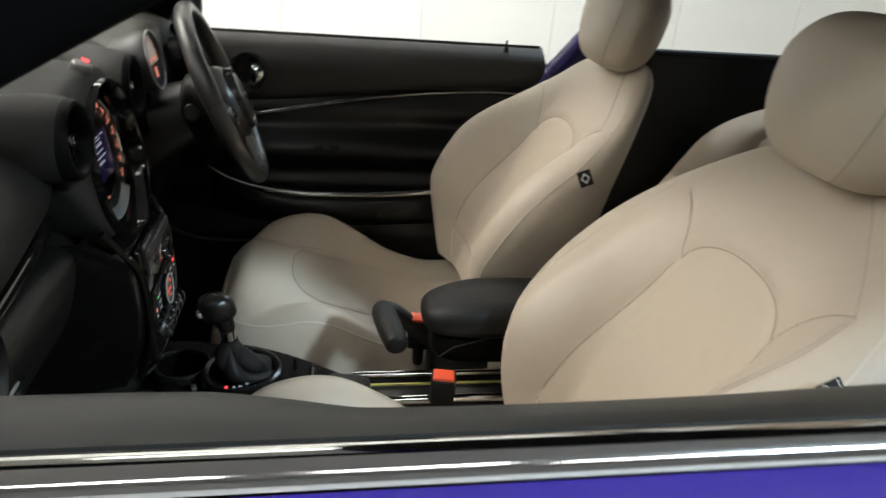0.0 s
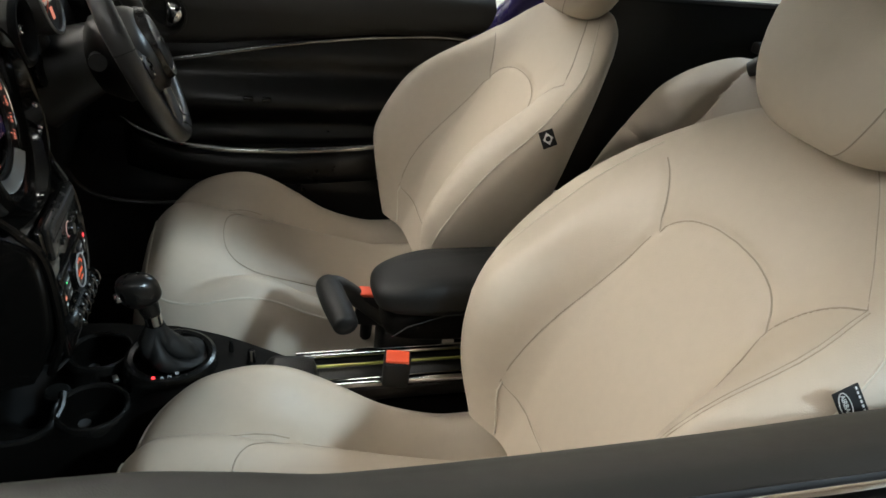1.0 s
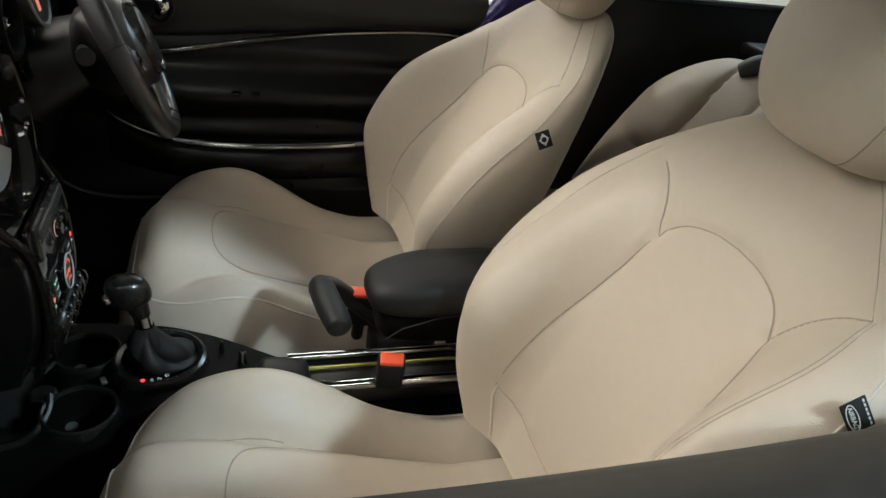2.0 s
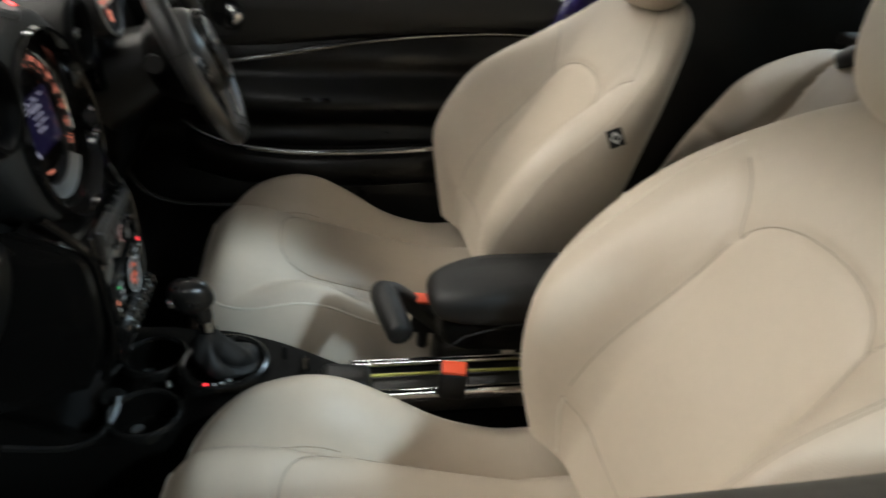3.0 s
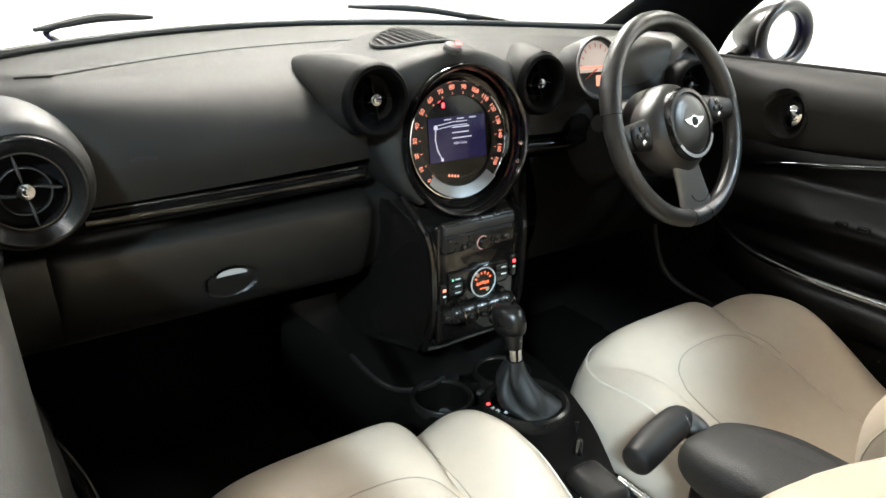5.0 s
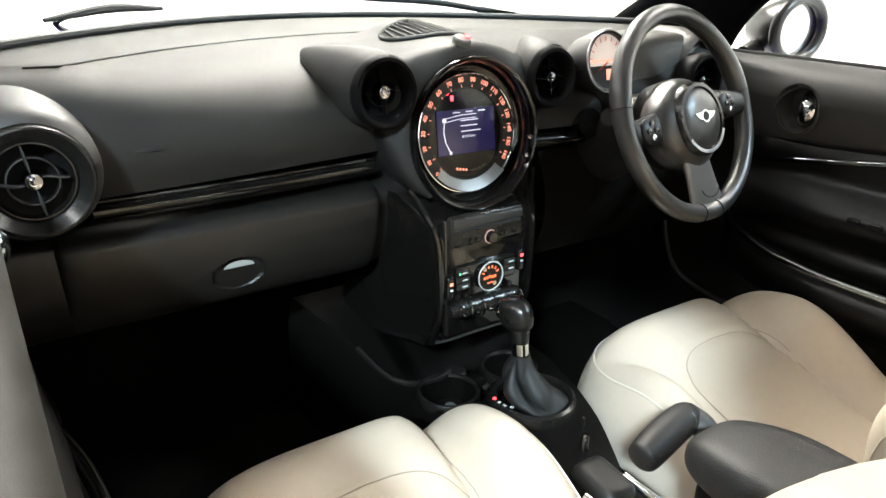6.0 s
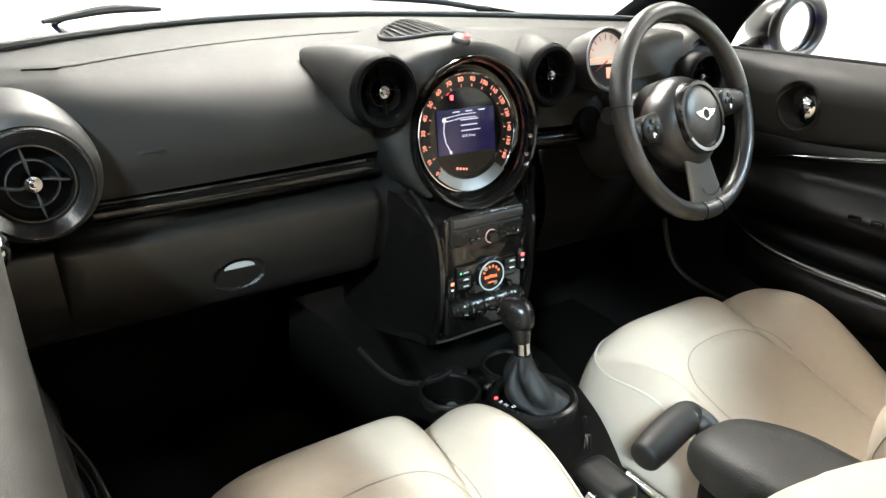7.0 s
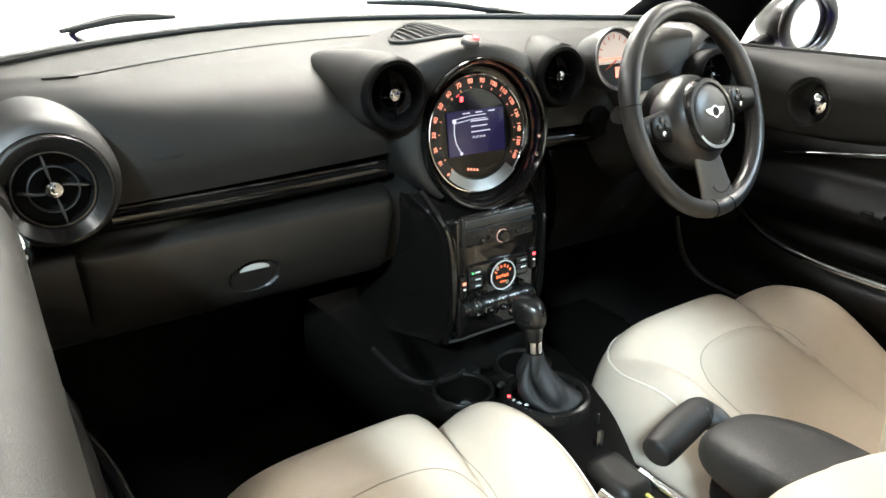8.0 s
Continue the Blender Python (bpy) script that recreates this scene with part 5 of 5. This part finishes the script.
def console_top(x, y):
    z = curve(x, [(-0.20, 0.60), (-0.12, 0.575), (-0.05, 0.545), (0.02, 0.512), (0.12, 0.510), (0.2, 0.522), (0.27, 0.516), (0.33, 0.508), (0.43, 0.497)])
    z -= 0.05 * smooth(0.07, 0.0, x) * smooth(0.13, 0.06, abs(y)) * smooth(-0.2, -0.05, x)
    for (cx, cy), r in CUPS:
        d = math.hypot(x - cx, y - cy)
        z -= 0.075 * smooth(r + 0.002, r - 0.004, d)
    d = math.hypot(x - 0.128, y + 0.016)
    z -= 0.055 * smooth(0.045, 0.036, d) * smooth(0.145, 0.135, x)
    d = math.hypot(x - RINGC[0], y - RINGC[1])
    z -= 0.012 * smooth(RINGR - 0.001, RINGR - 0.008, d)
    return z


def console_skin(u, v):
    x = -0.20 + 0.63 * u
    w = console_half(x)
    t = -1 + 2 * v
    k = 0.82
    mid = -0.026 * smooth(0.25, 0.43, x)
    if abs(t) <= k:
        y = w * 0.96 * t / k
        return Vector((x, y + mid, console_top(x, y)))
    d = (abs(t) - k) / (1 - k)
    return Vector((x, mid + math.copysign(w * (0.96 + 0.04 * math.sin(0.5 * math.pi * min(1, d * 4))), t), console_top(x, w) - 0.012 * min(1, d * 4) - 0.22 * d))


part("body", grid(console_skin, 150, 150), CONSOLE, console, "black moulded console")
for (cx, cy), r in CUPS:
    cup = part("cup_holder", lathe([(r + 0.005, -0.012), (r + 0.005, 0.001), (r + 0.003, 0.0045), (r, 0.0055), (r - 0.003, 0.004), (r - 0.0045, 0.0)], pose(cx, cy, 0.5125), 56), CONSOLE_RIM, console, "round cup holder with rounded rim")
    part("well", lathe([(r - 0.0045, 0.0), (r - 0.007, -0.043), (r - 0.012, -0.046), (0.0001, -0.046)], pose(cx, cy, 0.5125), 40), CONSOLE, cup, "dark cup well")
    part("rubber_disc", lathe([(0.0095, 0.0), (0.0085, 0.002), (0.0, 0.0022)], pose(cx - 0.018, cy + 0.018, 0.4668), 16), GREY_TRIM, cup, "grey rubber disc")
part("front_knob", lathe([(0.019, -0.016), (0.019, -0.002), (0.016, 0.001), (0.0, 0.0015)], pose(0.036, -0.028, 0.504), 24), PLASTIC_DARK, console, "round power socket cap")
part("front_lip", tube(spline([(-0.06, -0.170, 0.545), (0.005, -0.152, 0.520), (0.040, -0.125, 0.512), (0.052, -0.08, 0.512), (0.05, -0.05, 0.516)], 30), 0.006, 8), CONSOLE_RIM, console, "raised front lip")
part("clip", rbox(0.008, 0.014, 0.006, 0.001, pose(0.118, -0.022, 0.514, 0, 0, 20)), SATIN, console, "bright clip between the cup holders")
shroud = part("gear_ring", lathe([(RINGR + 0.012, -0.04), (RINGR + 0.006, 0.0), (RINGR + 0.003, 0.010), (RINGR - 0.002, 0.0125), (RINGR - 0.009, 0.0105), (RINGR - 0.012, 0.0)], pose(RINGC[0], RINGC[1], 0.522), 56), CONSOLE_RIM, console, "round black gear lever surround")
part("park_lamp", lathe([(0.0031, 0.0), (0.0027, 0.0012), (0.0, 0.0015)], pose(0.177, -0.0525, 0.5345), 14), RED_LIT, console, "lit red park lamp")
for k, ch in enumerate("RND"):
    part("gear_letter", text_mesh(ch, 0.0085, pose(0.190 + 0.0105 * k, -0.0535 + 0.0022 * k * k, 0.5352, 0, 0, 6 * k), 0.0003), WHITE_MARK, console)
part("console_pin", lathe([(0.0042, -0.008), (0.0042, 0.010), (0.0030, 0.016), (0.0030, 0.022), (0.0, 0.023)], pose(0.290, 0.030, 0.513), 14), CONSOLE_RIM, console, "small black pin")
part("console_knob", lathe([(0.0085, -0.008), (0.0085, 0.003), (0.0068, 0.006), (0.0058, 0.020), (0.0042, 0.024), (0.0, 0.025)], pose(0.322, 0.003, 0.511), 16), DARK_CHROME, console, "small dark chrome knob")
part("console_tail", rbox(0.085, 0.062, 0.050, 0.019, pose(0.385, -0.022, 0.497, 0, 6, 0), 5), PLASTIC_DARK, console, "smooth black block at the console's end")
part("rail_channel", rbox(0.80, 0.085, 0.03, 0.005, pose(0.80, -0.026, 0.482)), PLASTIC_DARK, console, "black rail channel")
part("rail", tube([(0.395, 0.012, 0.507), (0.8, 0.012, 0.507), (1.2, 0.012, 0.507)], 0.008, 10), CHROME, console, "bright upper rail")
part("rail", tube([(0.395, -0.064, 0.505), (0.8, -0.064, 0.505), (1.2, -0.064, 0.505)], 0.009, 10), CHROME, console, "bright upper rail")
part("rail_insert", rbox(0.80, 0.005, 0.004, 0.001, pose(0.80, -0.012, 0.502)), GREEN_LINE, console, "thin yellow-green insert")

# ---- gear lever ----
gear = thing("gear_lever", "black automatic gear lever with leather gaiter", "gear lever")


def gaiter(u, v):
    a = 2 * math.pi * u
    r = curve(v, [(0, 0.046), (0.10, 0.044), (0.25, 0.0385), (0.45, 0.0325), (0.65, 0.0255), (0.85, 0.0185), (1, 0.0142)]) * (1 + 0.16 * math.cos(a - 0.5) * math.sin(math.pi * v))
    fold = 1 + (0.62 * (abs(math.sin(1.5 * a + 1.6 * v + 0.3)) ** 0.7 - 0.62) + 0.26 * (abs(math.sin(2.5 * a - 3 * v)) - 0.5)) * math.sin(math.pi * min(1, v * 1.05)) ** 0.6
    c = Vector((0.214 - 0.025 * v - 0.012 * math.sin(math.pi * v), 0.024 - 0.027 * v - 0.008 * math.sin(math.pi * v), 0.522 + 0.082 * v))
    return c + Vector((r * fold * math.cos(a) * (1.05 - 0.1 * v), r * fold * math.sin(a), 0.005 * math.sin(4 * a) * math.sin(math.pi * v) - 0.012 * math.sin(math.pi * v) * (0.5 + 0.5 * math.cos(a))))


part("gaiter", grid(gaiter, 72, 28, closed_u=True), GAITER, gear, "creased black leather gaiter")
part("collar", tube([(0.189, -0.003, 0.600), (0.186, -0.003, 0.622)], 0.0125, 20), CHROME, gear, "chrome collar")
part("stem", tube(spline([(0.186, -0.003, 0.622), (0.180, -0.003, 0.645), (0.172, -0.003, 0.665)], 8), lambda t: 0.0135 + 0.007 * t, 20), CONSOLE_RIM, gear)


def knob(u, v):
    a, b = 2 * math.pi * u, math.pi * (v - 0.5)
    p = lambda t, e: math.copysign(abs(t) ** e, t)
    return Vector((0.168, -0.002, 0.664)) + pose(0, 0, 0, 0, -12, 0).to_3x3() @ Vector(((0.030 + 0.0035 * math.cos(a)) * p(math.cos(b), 0.7) * math.cos(a) - 0.004 * math.sin(b), 0.0238 * p(math.cos(b), 0.7) * math.sin(a), 0.0265 * p(math.sin(b), 0.75)))


part("knob", grid(knob, 36, 20, closed_u=True), CONSOLE_RIM, gear, "black leather knob")
part("knob_button", rbox(0.012, 0.018, 0.012, 0.004, pose(0.1430, -0.010, 0.657, 0, -12, 20)), CHROME, gear, "chrome release button")

gear.matrix_basis = pose(-0.008, -0.004, 0)

# ---- handbrake ----
brake = thing("handbrake", "black handbrake with sideways grip", "handbrake")
grip = spline([(0.450, 0.056, 0.620), (0.450, 0.04, 0.625), (0.456, 0.0, 0.622), (0.464, -0.04, 0.618), (0.468, -0.063, 0.614)], 72)
part("grip", tube(grip, lambda t: (0.0190 + 0.0035 * math.sin(math.pi * t)) * math.sqrt(max(0.02, 1 - max(0, 1 - 9 * t) ** 2.5)) * math.sqrt(max(0.02, 1 - max(0, 1 - 9 * (1 - t)) ** 2.5)), 20), ARM_LEATHER, brake, "black leather grip")
part("lever", tube(spline([(0.450, 0.052, 0.624), (0.475, 0.060, 0.612), (0.53, 0.062, 0.565), (0.60, 0.06, 0.50)], 20), lambda t: 0.018 - 0.003 * t, 14), PLASTIC, brake, "black bent lever")
part("grip_ring", tube([(0.4505 + 0.0210 * math.cos(a), 0.040, 0.6240 + 0.0210 * math.sin(a)) for a in ring[::3]], 0.0012, 6, closed=True), CHROME, brake)
part("cover", rbox(0.12, 0.07, 0.09, 0.02, pose(0.60, 0.055, 0.49)), PLASTIC_DARK, brake)

# ---- armrest ----
arm = thing("armrest", "black leather centre armrest box", "armrest")


def arm_box(grow, z0, z1, nose):
    def fn(u, v):
        a, t = 2 * math.pi * u, v
        p = lambda k, e: math.copysign(abs(k) ** e, k)
        z = z0 + (z1 - z0) * t
        f = max(0.0, 1 - abs(2 * t - 1) ** 2.6) ** 0.45
        x = 0.70 + (0.185 + grow) * p(math.cos(a), 0.6) * (0.80 + 0.20 * f)
        y = -0.012 + (0.068 + grow) * p(math.sin(a), 0.55) * (0.55 + 0.45 * f)
        if x < 0.70:
            z -= nose * smooth(0.62, 0.50, x) * t
        return Vector((x, y, z))
    return grid(fn, 72, 18, closed_u=True, closed_v=False)


def closed_box(bm):
    bmesh.ops.holes_fill(bm, edges=[e for e in bm.edges if e.is_boundary])
    return bm


part("lid", closed_box(arm_box(0.003, 0.630, 0.698, 0.016)), ARM_LEATHER, arm, "padded black lid")
part("box", closed_box(arm_box(-0.014, 0.572, 0.640, 0.0)), CONSOLE, arm, "black storage box")
part("lid_seam", tube([(0.535, -0.078, 0.603), (0.56, -0.081, 0.625), (0.62, -0.082, 0.643), (0.74, -0.081, 0.647), (0.85, -0.079, 0.647)], 0.0012, 6), RUBBER, arm)
part("hinge_post", rbox(0.10, 0.05, 0.12, 0.012, pose(0.74, -0.012, 0.545)), PLASTIC_DARK, arm)

# ---- seat belt buckles ----
def buckle(m):
    b = thing("belt_buckle", "black seat belt buckle with orange-red release button", "buckle", "front belt buckles")
    part("body", rbox(0.030, 0.044, 0.075, 0.007, pose(0, 0, -0.036)), RUBBER, b)
    part("release_button", rbox(0.022, 0.037, 0.010, 0.0025, pose(-0.001, 0, 0.0012)), RED, b, "orange-red release button")
    part("stalk", tube([(0.002, 0, -0.055), (0.010, 0, -0.10), (0.03, 0, -0.15)], 0.011, 10, flat=1.0), RUBBER, b)
    b.matrix_basis = m
    return b


first = buckle(pose(0.546, -0.092, 0.575, 0, -20, 78))
copy_thing(first, pose(0.522, 0.060, 0.600, 0, -14, 80))

# ---- wipers ----
def wiper(a, b, pivot):
    w = thing("wiper", "black windscreen wiper at rest", "wiper", "windscreen wipers")
    part("blade", tube(spline([a, tuple((Vector(a) + Vector(b)) / 2 + Vector((0, 0, 0.008))), b], 12), lambda t: 0.003 + 0.0035 * math.sin(math.pi * t), 8), RUBBER, w, "black wiper blade")
    part("arm", tube(spline([tuple((Vector(a) + Vector(b)) / 2 + Vector((-0.004, 0, 0.008))), tuple((Vector(a) + Vector(pivot)) / 2 + Vector((-0.008, 0, 0.010))), pivot], 10), lambda t: 0.003 + 0.003 * t, 8), GLOSS, w, "black wiper arm")
    return w


wiper((-0.345, -0.525, 1.069), (-0.53, -0.31, 1.070), (-0.47, -0.47, 1.03))
wiper((-0.60, 0.13, 1.084), (-0.44, 0.385, 1.070), (-0.42, 0.44, 1.06))

# ---- running gear and outer shell that carry the car ----
for s in (-1, 1):
    part("sill", rbox(2.3, 0.12, 0.16, 0.03, pose(0.75, s * 0.78, 0.26)), PAINT, car, "blue-violet door sill")
    part("wing", grid(lambda u, v, s=s: Vector((-0.2 - 1.3 * u, s * (0.80 + 0.05 * math.sin(math.pi * v) - 0.08 * u * u), 1.0 - 0.65 * v - (0.12 * u**1.7 + 0.07 * smooth(0.02, 0.2, u)) * (1 - v))), 16, 10), PAINT, car, "blue-violet front wing")
part("nose", grid(lambda u, v: Vector((-1.5 - 0.12 * math.sin(math.pi * v), -0.72 + 1.44 * u, 0.845 - 0.58 * v)), 12, 10), PAINT, car, "blue-violet nose")
part("tailgate", grid(lambda u, v: Vector((2.14 - 0.12 * v + 0.1 * math.sin(math.pi * v), -0.62 + 1.24 * u, 0.3 + 0.68 * v)), 12, 10), PAINT, car, "blue-violet tailgate")
part("rear_window", grid(lambda u, v: Vector((2.10 - 0.10 * v, -0.60 + 1.20 * u, 0.97 + 0.44 * v)), 8, 6), GLASS, car, "clear rear window").visible_shadow = False
part("underbody", rbox(3.4, 1.5, 0.05, 0.01, pose(0.3, 0, 0.22)), RUBBER, car)


def car_wheel(x, y):
    w = part("wheel", lathe([(0.0, 0.06), (0.19, 0.05), (0.2, 0.08), (0.205, 0.0)], Matrix.Translation((x, y, 0.32)) @ pose(0, 0, 0, -90 * (1 if y > 0 else -1), 0, 0), 32), SATIN, car, "alloy wheel")
    part("tyre", lathe([(0.2, 0.09), (0.27, 0.10), (0.31, 0.09), (0.32, 0.05), (0.32, -0.05), (0.31, -0.09), (0.2, -0.09)], Matrix.Translation((x, y, 0.32)) @ pose(0, 0, 0, -90 * (1 if y > 0 else -1), 0, 0), 36), RUBBER, w, "black tyre")


for x in (-0.95, 1.64):
    for y in (-0.74, 0.74):
        car_wheel(x, y)
